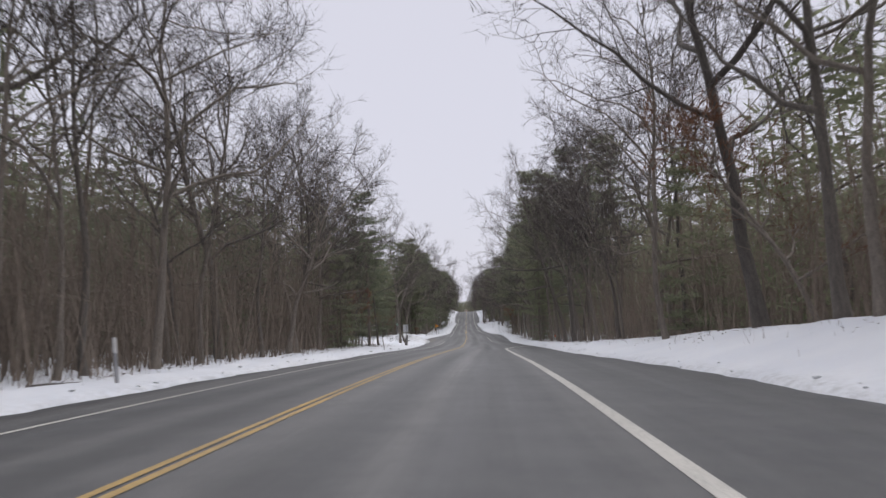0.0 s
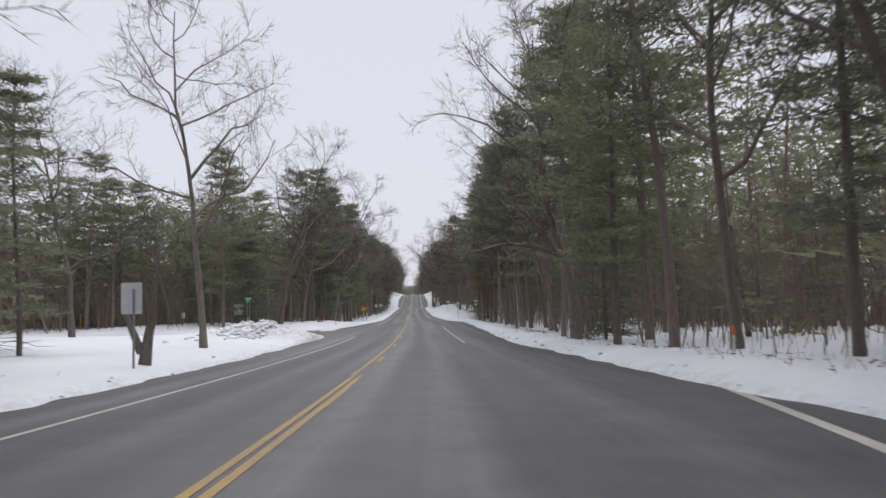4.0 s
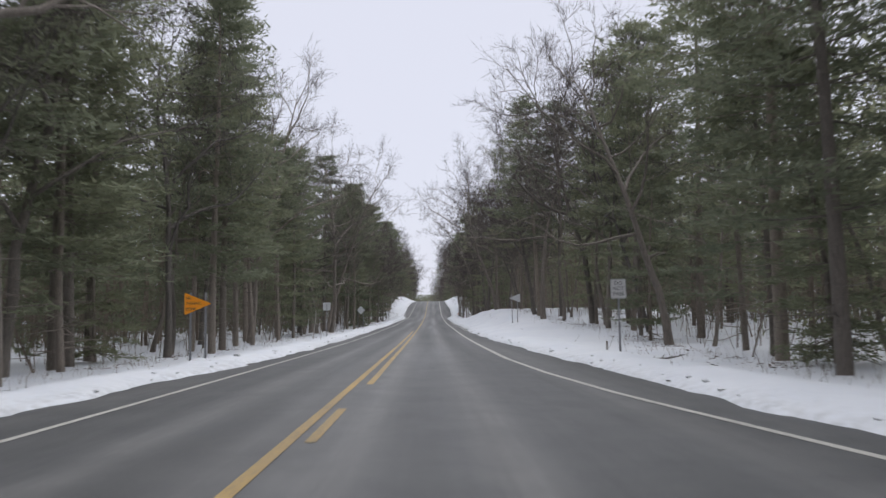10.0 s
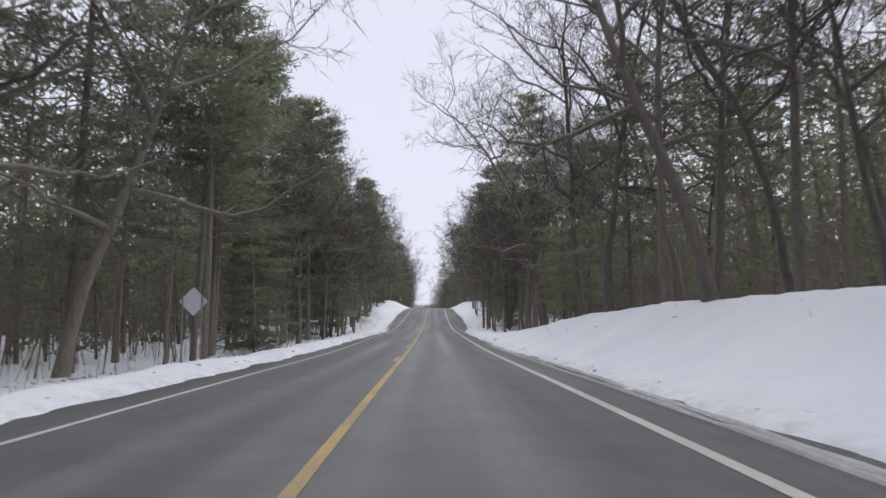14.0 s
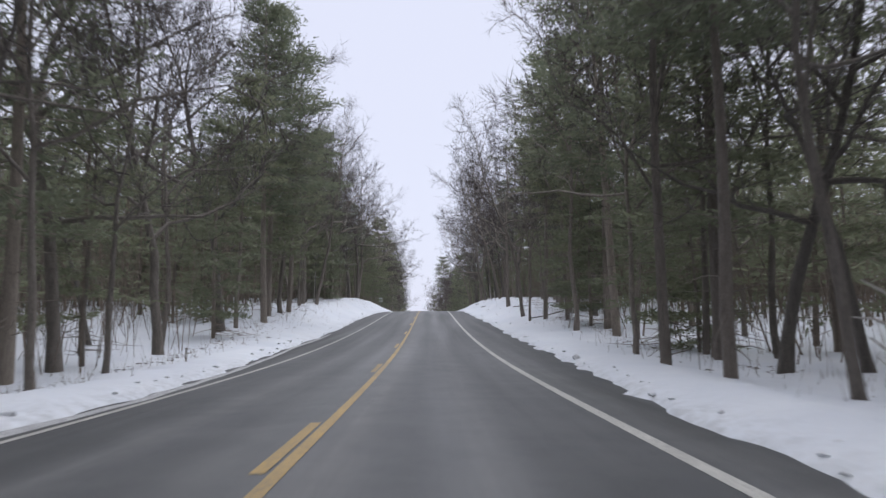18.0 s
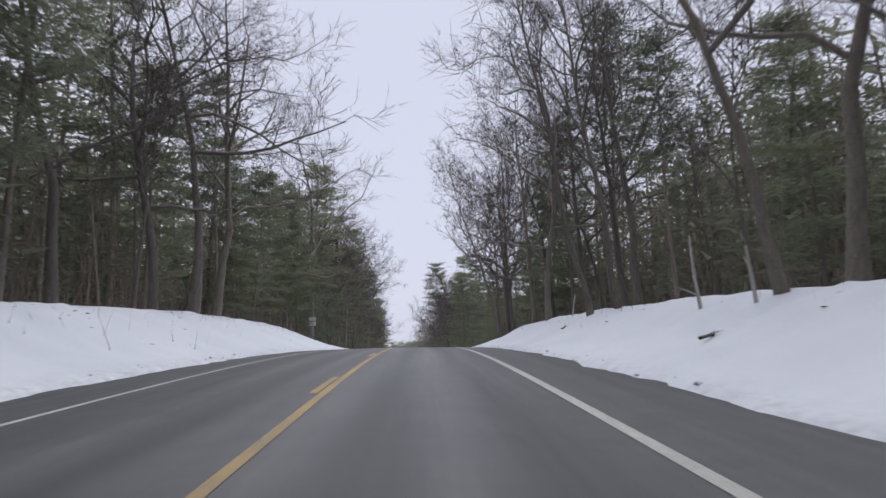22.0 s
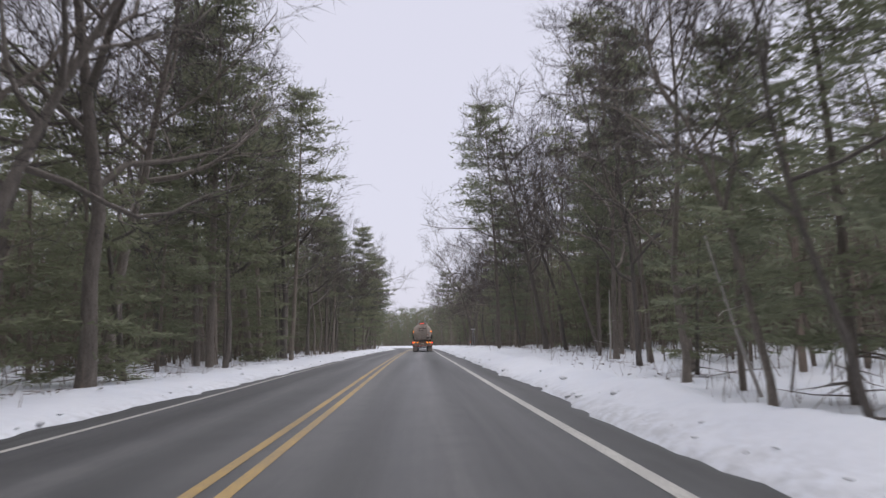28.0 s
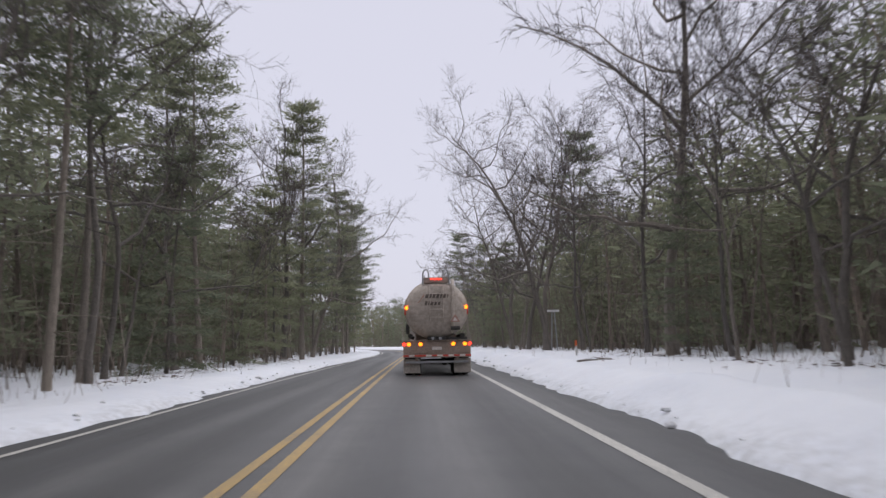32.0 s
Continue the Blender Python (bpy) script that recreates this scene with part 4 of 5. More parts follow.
def set_block(s, u, sgn, pick, tall=1.0):
    wd_, nd_ = block_meshes[pick]
    x, y, z = world(s, sgn * u, ground_at(s, sgn * (u + 6)))
    m = pose(float(x), float(y), float(z), slope(s) if sgn > 0 else -slope(s), 0, heading(s) + (0 if sgn > 0 else 180))
    for nm, me in (("woods", wd_), ("woods_foliage", nd_)):
        ob = new(nm, me)
        ob.matrix_basis = m
        ob.scale = (1, 1, tall)
        tagged(ob, "dense leafless winter woods with brush" if nm == "woods" else "dark green needles of the deep woods", "woods", kind="stuff")


for sgn in (1, -1):
    for k in range(-1, 35):
        s = k * 23.0 + 8
        u = float(np.interp(s, *LINE[sgn])) + 4.5
        if sgn < 0 and (abs(s - SIDE_S) < 20 or 68 < s < 100):
            continue
        p = float(np.interp(s, *SHARE[sgn]))
        set_block(s, u, sgn, int(np.clip(round(p * 4 + rng.uniform(-0.5, 0.5)), 0, 4)), 0.55 if sgn > 0 and 403 < s < 438 else 1.12 * float(np.interp(s, *GROWN[sgn])))
for s, u, k in ((136, 48, 2), (136, 82, 3), (136, 116, 2), (159, 48, 2), (159, 82, 3), (82, 62, 1), (60, 60, 2), (37, 45, 2), (82, 96, 3), (132, 17, 2), (75, 30, 2), (58, 24, 3), (88, 44, 2), (64, 15, 2)):
    set_block(s, u, -1, k)
# young conifers fill the lower storey of the oak woods
for s, u, sgn in ((44, 12.5, -1), (62, 12.0, -1), (38, 14.0, 1)):
    set_block(s, u, sgn, 3, 0.62)
# denser stretches on the hill and past it
set_block(393, 13.5, 1, 1, 0.9)
for s in (330, 353, 376, 484, 507, 530, 553, 576):
    for sgn in (1, -1):
        set_block(s + 6, float(np.interp(s, *LINE[sgn])) + 2.2, sgn, 3 if s > 500 else 2, 0.8)


def slender_stems(name, lo, hi, per_metre, seed, sgn, s0=-20.0, s1=700.0, thick=1.0):
    """Uncountable thin stems and saplings in the depth of the woods, joined."""
    r = np.random.RandomState(seed)
    n = int((s1 - s0) * per_metre)
    s = r.uniform(s0, s1, n)
    u = np.interp(s, *LINE[sgn]) + lo + (hi - lo) * r.rand(n)
    keep = (side_road(s, sgn * u) < -1.5)
    s, u = s[keep], u[keep]
    n = len(s)
    z = snow(s, sgn * u)
    x, y, w = world(s, sgn * u, z)
    h = r.uniform(2.5, 13.0, n) * r.uniform(0.5, 1.0, n)
    wd_ = (0.005 + 0.0035 * h) * thick * r.uniform(0.5, 1.3, n)
    a = r.uniform(0, math.pi, n)
    lean_x, lean_y = r.normal(0, 0.17, n) * h, r.normal(0, 0.17, n) * h
    # side twigs fork off the stems
    k = 5
    f0 = r.uniform(0.25, 0.85, (n, k))
    b0 = np.stack([x[:, None] + lean_x[:, None] * f0, y[:, None] + lean_y[:, None] * f0, w[:, None] + h[:, None] * f0], -1)
    tip = b0 + np.stack([r.normal(0, 0.17, (n, k)) * h[:, None], r.normal(0, 0.17, (n, k)) * h[:, None], r.uniform(0.02, 0.28, (n, k)) * h[:, None]], -1)
    tw = np.empty((n, k, 3, 3))
    tw[:, :, 0], tw[:, :, 1], tw[:, :, 2] = b0, b0 + np.array([0.012, 0.012, 0.022]) * thick, tip
    v = np.empty((n, 3, 3))
    v[:, 0] = np.stack([x - np.cos(a) * wd_, y - np.sin(a) * wd_, w - 0.3], -1)
    v[:, 1] = np.stack([x + np.cos(a) * wd_, y + np.sin(a) * wd_, w - 0.3], -1)
    v[:, 2] = np.stack([x + lean_x, y + lean_y, w + h], -1)
    allv = np.concatenate([v.reshape(-1, 3), tw.reshape(-1, 3)])
    return tagged(mesh_object(name, allv, np.arange(len(allv)).reshape(-1, 3), DEAD), "thicket of thin bare stems in the snow", "undergrowth", kind="stuff")


for sgn, seed in ((1, 21), (-1, 31)):
    for k, (s0, s1, close, deep) in enumerate(((-20.0, 132.0, 9, 44), (132.0, 345.0, 5, 13), (345.0, 430.0, 9, 40), (430.0, 700.0, 6, 20))):
        slender_stems("thicket", 1.0, 13.0, close, seed + k, sgn, s0, s1)
        slender_stems("thicket", 13.0, 38.0, deep, seed + 4 + k, sgn, s0, s1, 2.0)
slender_stems("thicket", 0.3, 9.0, 45, 25, -1, -5.0, 52.0)
slender_stems("thicket", 0.5, 9.0, 25, 26, 1, -5.0, 50.0)

# ragged far tree line that closes the woods on both sides and at the end
def far_line(name, pts, seed):
    r = random.Random(seed)
    v, f = [], []
    for i in range(len(pts) - 1):
        a, b = Vector(pts[i]), Vector(pts[i + 1])
        n = max(1, int((b - a).length / 1.6))
        for k in range(n):
            p = a.lerp(b, k / n) + Vector((r.uniform(-3, 3), r.uniform(-3, 3), -3))
            h, w = r.uniform(12, 19), r.uniform(1.2, 2.6)
            d = (b - a).normalized()
            base = len(v)
            q = d.cross(Vector((0, 0, 1))) * r.uniform(-0.8, 0.8)
            v.extend((p - d * w, p + d * w, p + d * w * 0.7 + q + Vector((0, 0, h * 0.6)), p + Vector((0, 0, h)), p - d * w * 0.7 + q + Vector((0, 0, h * 0.55))))
            f.append((base, base + 1, base + 2, base + 3, base + 4))
    return tagged(mesh_object(name, v, f, DEAD), "grey-brown far woods behind the road", "woods", kind="stuff")


def chain(u0, a=-60, b=1100):
    out = []
    for s in range(a, b, 20):
        x, y, z = world(s, u0, 0)
        out.append((float(x), float(y), float(z)))
    return out


far_line("far_woods", chain(48, -60, 1000), 3)
far_line("far_woods", chain(-48, -60, 1000), 4)

# ---- roadside signs, posts and small things ----
STEEL = mottled("galvanised_steel", (0.26, 0.26, 0.27), (0.40, 0.40, 0.41), 14, 0.5, 0.4, 0.1, 0.002)
SIGN_BACK = mottled("sign_back_aluminium", (0.50, 0.51, 0.52), (0.64, 0.65, 0.66), 8, 0.5, 0.1, 0.05, 0.002)
SIGN_WHITE = mottled("white_sign_sheeting", (0.54, 0.53, 0.52), (0.64, 0.63, 0.62), 8, 0.5, 0, 0.05, 0.002)
SIGN_ORANGE = mottled("amber_sign_sheeting", (0.95, 0.30, 0.005), (1.0, 0.36, 0.01), 6, 0.45, 0, 0.05, 0.002)
SIGN_BLACK = mottled("black_sheeting", (0.03, 0.03, 0.032), (0.05, 0.05, 0.05), 8, 0.5, 0, 0.05, 0.002)
SIGN_GREEN = mottled("green_sign_sheeting", (0.02, 0.20, 0.10), (0.03, 0.27, 0.14), 8, 0.5, 0, 0.05, 0.002)
SIGN_TAN = mottled("tan_board", (0.34, 0.29, 0.23), (0.44, 0.38, 0.31), 6, 0.7, 0, 0.2, 0.004)
MARK_ORANGE = mottled("orange_marker", (0.62, 0.11, 0.03), (0.75, 0.15, 0.04), 8, 0.5, 0, 0.05, 0.002)
MARK_YELLOW = mottled("yellow_marker", (0.55, 0.36, 0.03), (0.66, 0.44, 0.04), 8, 0.5, 0, 0.05, 0.002)
WOOD_POST = mottled("weathered_post", (0.16, 0.14, 0.12), (0.28, 0.25, 0.22), 6, 0.9, 0, 0.5, 0.01, (3, 3, 0.5))


def at_road(ob, s, u, turn=0.0, dz=0.0):
    x, y, z = world(s, u, ground_at(s, u) + dz)
    ob.matrix_basis = pose(float(x), float(y), float(z), 0, 0, heading(s) + turn)
    return ob


def plate_bm(outline, thick=0.006, y0=0.0, bevel=0.0):
    """A flat plate in the x-z plane, its face towards -y."""
    bm = bmesh.new()
    vs = [bm.verts.new((x, y0, z)) for x, z in outline]
    f = bm.faces.new(vs)
    r = bmesh.ops.extrude_face_region(bm, geom=[f])
    bmesh.ops.translate(bm, verts=[e for e in r["geom"] if isinstance(e, bmesh.types.BMVert)], vec=(0, thick, 0))
    if bevel:
        bmesh.ops.bevel(bm, geom=[e for e in bm.edges if abs(e.verts[0].co.y - e.verts[1].co.y) > thick * 0.5], offset=bevel, segments=3, affect="EDGES")
    bmesh.ops.recalc_face_normals(bm, faces=bm.faces)
    return bm


def box_bm(x0, x1, y0, y1, z0, z1, bevel=0.0):
    bm = bmesh.new()
    bmesh.ops.create_cube(bm, size=1.0)
    bmesh.ops.scale(bm, vec=(x1 - x0, y1 - y0, z1 - z0), verts=bm.verts)
    bmesh.ops.translate(bm, vec=((x0 + x1) / 2, (y0 + y1) / 2, (z0 + z1) / 2), verts=bm.verts)
    if bevel:
        bmesh.ops.bevel(bm, geom=list(bm.edges), offset=bevel, segments=2, affect="EDGES")
    return bm


def channel_bm(x, z0, z1, y=0.012, w=0.06):
    """A U-channel sign post."""
    bm = bmesh.new()
    prof = [(-w / 2, 0), (-w / 2 + 0.012, 0), (-w / 4, 0.035), (w / 4, 0.035), (w / 2 - 0.012, 0), (w / 2, 0), (w / 3.2, 0.045), (-w / 3.2, 0.045)]
    lo = [bm.verts.new((x + a, y + b, z0)) for a, b in prof]
    hi = [bm.verts.new((x + a, y + b, z1)) for a, b in prof]
    n = len(prof)
    for i in range(n):
        bm.faces.new((lo[i], lo[(i + 1) % n], hi[(i + 1) % n], hi[i]))
    bm.faces.new(hi)
    bmesh.ops.recalc_face_normals(bm, faces=bm.faces)
    return bm


def letters(text, size, x, z, y, mat, parent, name="lettering"):
    """Raised thin lettering facing -y, centred on x."""
    cu = bpy.data.curves.new("lettering", "FONT")
    cu.body, cu.size, cu.align_x, cu.align_y, cu.extrude = text, size, "CENTER", "CENTER", 0.001
    tmp = bpy.data.objects.new("lettering", cu)
    scene.collection.objects.link(tmp)
    bpy.context.view_layer.update()
    me = bpy.data.meshes.new_from_object(tmp.evaluated_get(bpy.context.evaluated_depsgraph_get()))
    bpy.data.objects.remove(tmp)
    me.materials.clear()
    me.materials.append(mat)
    me.transform(pose(x, y, z, 90, 0, 0))
    ob = new(name, me)
    ob.parent = parent
    return ob


def rect(w, z0, z1):
    return [(-w / 2, z0), (w / 2, z0), (w / 2, z1), (-w / 2, z1)]


def highway_marker():
    sg = tagged(new("route_marker"), "black route marker with white diamond and plate, steel post", "road sign")
    part("post", channel_bm(0, -0.4, 2.62), STEEL, sg)
    dp = part("direction_plate", plate_bm(rect(0.57, 2.36, 2.64), bevel=0.03), SIGN_WHITE, sg, "white plate with black lettering")
    letters("NORTH", 0.17, 0, 2.50, -0.004, SIGN_BLACK, dp)
    sq = part("marker_plate", plate_bm(rect(0.57, 1.76, 2.33), bevel=0.03), SIGN_BLACK, sg, "black square plate")
    dm = part("diamond", plate_bm([(-0.265, 2.045), (0, 1.78), (0.265, 2.045), (0, 2.31)], 0.004, -0.006), SIGN_WHITE, sq, "white diamond")
    letters("M", 0.12, 0, 2.185, -0.010, SIGN_BLACK, sq)
    letters("37", 0.24, 0, 2.03, -0.010, SIGN_BLACK, sq)
    return at_road(sg, 133.4, 8.93, 0)


def do_not_pass():
    sg = tagged(new("regulatory_sign"), "white rectangular no-overtaking sign with black words on a steel post", "road sign")
    part("post", channel_bm(0, -0.4, 2.0), STEEL, sg)
    pl = part("sign_face", plate_bm(rect(0.44, 1.47, 2.02), bevel=0.025), SIGN_WHITE, sg, "white face with black border and words")
    for w, z0, z1, x0 in ((0.40, 2.0, 2.008, 0), (0.40, 1.482, 1.49, 0)):
        part("border", plate_bm(rect(w, z0, z1), 0.002, -0.003), SIGN_BLACK, pl)
    for x in (-0.206, 0.206):
        part("border", plate_bm([(x - 0.004, 1.5), (x + 0.004, 1.5), (x + 0.004, 1.99), (x - 0.004, 1.99)], 0.002, -0.003), SIGN_BLACK, pl)
    for word, z in (("DO", 1.90), ("NOT", 1.75), ("PASS", 1.60)):
        letters(word, 0.145, 0, z, -0.004, SIGN_BLACK, pl)
    ob = at_road(sg, 161.9, 8.45, 0)
    ob.scale = (1.35, 1.35, 1.35)
    return ob


def pennant(s, u, back, point, turn=0):
    nm = "grey back of a pennant sign on two steel posts" if back else "amber pennant-shaped no-overtaking sign on two steel posts"
    sg = tagged(new("pennant_sign"), nm, "road sign")
    w, h, z = (0.72, 0.60, 1.62) if not back else (0.84, 0.64, 1.82)
    k = point
    for x in (-0.2, 0.2):
        part("post", channel_bm(x, -0.4, z + (0.28 if back else 0.30)), STEEL, sg)
    face = part("sign_face", plate_bm([(-k * w / 2, z - h / 2), (k * w / 2, z), (-k * w / 2, z + h / 2)], bevel=0.02), SIGN_BACK if back else SIGN_ORANGE, sg)
    if not back:
        for word, zz, size in (("NO", z + 0.15, 0.10), ("PASSING", z + 0.01, 0.105), ("ZONE", z - 0.14, 0.10)):
            letters(word, size, -k * w / 2 + (0.12 if word == "NO" else 0.26 if word == "PASSING" else 0.17), zz, -0.004, SIGN_BLACK, face)
    return at_road(sg, s, u, turn)


def back_sign(name, s, u, outline, z_top, posts, label, turn=0.0, mat=None):
    sg = tagged(new(name), label, "road sign")
    for x in posts:
        part("post", channel_bm(x, -0.4, z_top, -0.05), STEEL, sg)
    part("sign_back", plate_bm(outline, bevel=0.02), mat or SIGN_BACK, sg)
    return at_road(sg, s, u, turn)


highway_marker()
do_not_pass()
pennant(162.2, -7.3, False, 1, 0).scale = (1.4, 1.4, 1.4)
pennant(193.6, 8.35, True, -1, -16).scale = (1.12, 1.12, 1.12)
back_sign("square_sign", 193.2, -6.95, rect(0.60, 2.1, 2.74), 2.6, (0,), "grey back of a square sign on one post", 8)
back_sign("square_sign", 396.8, -7.4, rect(0.58, 1.26, 1.98), 1.92, (0,), "grey back of an upright sign above the snowbank")
back_sign("diamond_sign", 227.0, -7.5, [(-0.53, 2.42), (0, 1.89), (0.53, 2.42), (0, 2.95)], 2.65, (-0.38, 0.32), "grey back of a diamond sign on two posts")
back_sign("square_sign", 68.5, -6.6, rect(0.58, 1.5, 2.38), 2.2, (0.08,), "grey sign back beside a forked stump")
back_sign("small_sign", 120.5, -24.5, rect(0.42, 0.75, 1.35), 1.2, (0,), "small white sign at the side road", 0, SIGN_WHITE)


def street_sign():
    sg = tagged(new("street_sign"), "green street name blades on two thin steel posts", "road sign")
    for x in (-0.08, 0.08):
        part("post", channel_bm(x, -0.4, 2.05, w=0.045), STEEL, sg)
    a = part("name_blade", plate_bm(rect(0.46, 2.06, 2.20), 0.006), SIGN_GREEN, sg, "green blade with white bars")
    part("bar", plate_bm(rect(0.36, 2.10, 2.16), 0.002, -0.004), SIGN_WHITE, a)
    b = part("name_blade", plate_bm(rect(0.30, 1.90, 2.03), 0.006), SIGN_GREEN, sg, "green blade with white bars")
    part("bar", plate_bm(rect(0.22, 1.94, 1.99), 0.002, -0.004), SIGN_WHITE, b)
    return at_road(sg, 94.8, -10.9)


BOARD_PALE = mottled("pale_board", (0.52, 0.47, 0.42), (0.66, 0.61, 0.56), 6, 0.7, 0, 0.1, 0.003)


def notice_board(s, u, turn=0):
    sg = tagged(new("notice_board"), "pale flared notice board with a pale lower band on two legs", "sign")
    for x in (-0.28, 0.28):
        part("leg", box_bm(x - 0.04, x + 0.04, 0.01, 0.07, -0.4, 1.5, 0.008), WOOD_POST, sg)
    bd = part("board", plate_bm([(-0.44, 1.15), (0.44, 1.15), (0.54, 2.35), (-0.54, 2.35)], 0.04, -0.03, 0.03), BOARD_PALE, sg)
    part("pale_band", plate_bm([(-0.42, 1.2), (0.42, 1.2), (0.45, 1.5), (-0.45, 1.5)], 0.006, -0.036), SIGN_WHITE, bd, "pale band")
    for z, w in ((2.12, 0.7), (1.95, 0.62), (1.8, 0.66)):
        part("bar", plate_bm(rect(w, z - 0.03, z + 0.03), 0.004, -0.035), SIGN_BACK, bd)
    return at_road(sg, s, u, turn)


def tan_board():
    sg = tagged(new("wide_board"), "weathered tan wooden board sign among the trees", "sign")
    for x in (-0.7, 0.7):
        part("leg", box_bm(x - 0.05, x + 0.05, 0.02, 0.12, -0.4, 2.45, 0.01), WOOD_POST, sg)
    for k in range(3):
        part("plank", box_bm(-0.95, 0.95, -0.02, 0.02, 1.92 + 0.2 * k, 2.115 + 0.2 * k, 0.006), SIGN_TAN, sg)
    return at_road(sg, 275.2, -7.5, -6)


def marker_post(s, u, height, mat, label, top=None, lean=0.0, r=0.045):
    root = tagged(new("marker_post"), label, "post")
    bm = bmesh.new()
    bmesh.ops.create_cone(bm, cap_ends=True, segments=10, radius1=r, radius2=r * 0.92, depth=height + 0.3)
    bmesh.ops.translate(bm, vec=(0, 0, (height - 0.3) / 2), verts=bm.verts)
    part("shaft", bm, mat, root)
    if top:
        bm = bmesh.new()
        bmesh.ops.create_cone(bm, cap_ends=True, segments=10, radius1=r * 1.1, radius2=r * 1.0, depth=height * 0.36)
        bmesh.ops.translate(bm, vec=(0, 0, height * 0.84), verts=bm.verts)
        part("cap", bm, top, root, "coloured reflective cap")
    at_road(root, s, u)
    root.matrix_basis = root.matrix_basis @ pose(0, 0, 0, 0, lean, 0)
    return root


street_sign()
notice_board(118.5, -18.0)
tan_board()
marker_post(13.6, -5.8, 1.0, STEEL, "grey roadside delineator post leaning in the snow", SIGN_WHITE, -4)
marker_post(48.3, -5.8, 1.05, WOOD_POST, "thin grey post leaning in the snow", None, -8, 0.03)
marker_post(123.4, -8.15, 0.9, STEEL, "short grey delineator post in the snow", None, 0, 0.035)
marker_post(93.5, -10.5, 0.45, WOOD_POST, "short post stub on the ploughed pile", None, 0, 0.05)
marker_post(68.5, 10.4, 0.75, SIGN_WHITE, "white marker post with an orange cap", MARK_ORANGE)
marker_post(270.5, 6.6, 0.9, SIGN_WHITE, "white marker post with an orange cap", MARK_ORANGE)
marker_post(529.8, 8.6, 0.65, SIGN_WHITE, "white marker post with an orange cap", MARK_ORANGE)
marker_post(121.5, -36.0, 1.25, MARK_YELLOW, "yellow marker post at the side road", None, 0, 0.09)
marker_post(160.5, 7.6, 0.32, WOOD_POST, "short dark stake in the snow", None, 0, 0.035)
marker_post(288.5, -5.8, 0.42, WOOD_POST, "short stake with a dark box", None, 0, 0.03)


def twin_post_sign():
    sg = tagged(new("twin_post_sign"), "narrow white plate edge-on atop two leaning posts", "road sign")
    for x, l in ((-0.06, 0.02), (0.06, -0.03)):
        bm = channel_bm(x, -0.4, 1.95, w=0.06)
        for v in bm.verts:
            v.co.x += l * (v.co.z - 1.9) * 2
        part("post", bm, STEEL, sg)
    part("plate", box_bm(-0.26, 0.26, -0.2, 0.2, 1.95, 2.05, 0.01), SIGN_WHITE, sg)
    ob = at_road(sg, 542.0, 9.9)
    ob.scale = (1.28, 1.28, 1.28)
    return ob


twin_post_sign()


def stump(s, u):
    r = random.Random(3)
    v, f = [], []
    a, _ = wander(r, Vector((0, 0, -0.3)), Vector((0.05, 0, 1)), 1.5, 4, 0.03, 0)
    tube(v, f, a, [0.22, 0.19, 0.17, 0.14, 0.13], 9)
    b, _ = wander(r, Vector((-0.1, 0, 0.35)), Vector((-0.35, 0, 1)), 1.3, 3, 0.03, 0)
    tube(v, f, b, [0.13, 0.12, 0.10, 0.09], 8)
    st = mesh_object("tree_stump", v, f, BARK_OAK, None, True)
    return at_road(tagged(st, "dark forked tree stump beside a sign post", "stump"), s, u)


stump(69.6, -6.75)


def fallen_branch(s, u, turn, length, seed, lift=4.0):
    r = random.Random(seed)
    v, f = [], []
    pts, _ = wander(r, Vector((-length / 2, 0, 0.03)), Vector((1, 0, 0.02)), length, 5, 0.06, 0)
    tube(v, f, pts, [0.045, 0.04, 0.035, 0.028, 0.02, 0.008], 6)
    for k in range(3):
        p = pts[1 + k]
        q, _ = wander(r, p, Vector((0.6, r.uniform(-1, 1), 0.3)).normalized(), length * 0.25, 2, 0.1, 0)
        tube(v, f, q, [0.018, 0.012, 0.004], 4)
    ob = mesh_object("fallen_branch", v, f, BARK_OAK, None, True)
    at_road(tagged(ob, "dark fallen branch lying on the snow", "branch"), s, u, turn)
    ob.matrix_basis = ob.matrix_basis @ pose(0, 0, 0, 0, -lift, 0)
    return ob


for k, (s, u, a, l) in enumerate([(524, 7.9, -25, 1.1), (524.5, 8.6, 130, 1.1), (14.5, -8.0, 10, 1.3), (350, 7.9, 40, 1.2), (366, 8.0, 60, 0.9), (443.5, 8.2, 15, 2.2), (434, 8.4, -10, 2.6),
                                  (156.5, 8.3, -5, 1.2), (290, 8.6, 5, 3.2), (318, 10.4, 8, 3.5), (330, 10.2, 12, 2.8), (60, 11, 20, 2.4)]):
    fallen_branch(s, u, a, l, 300 + k)


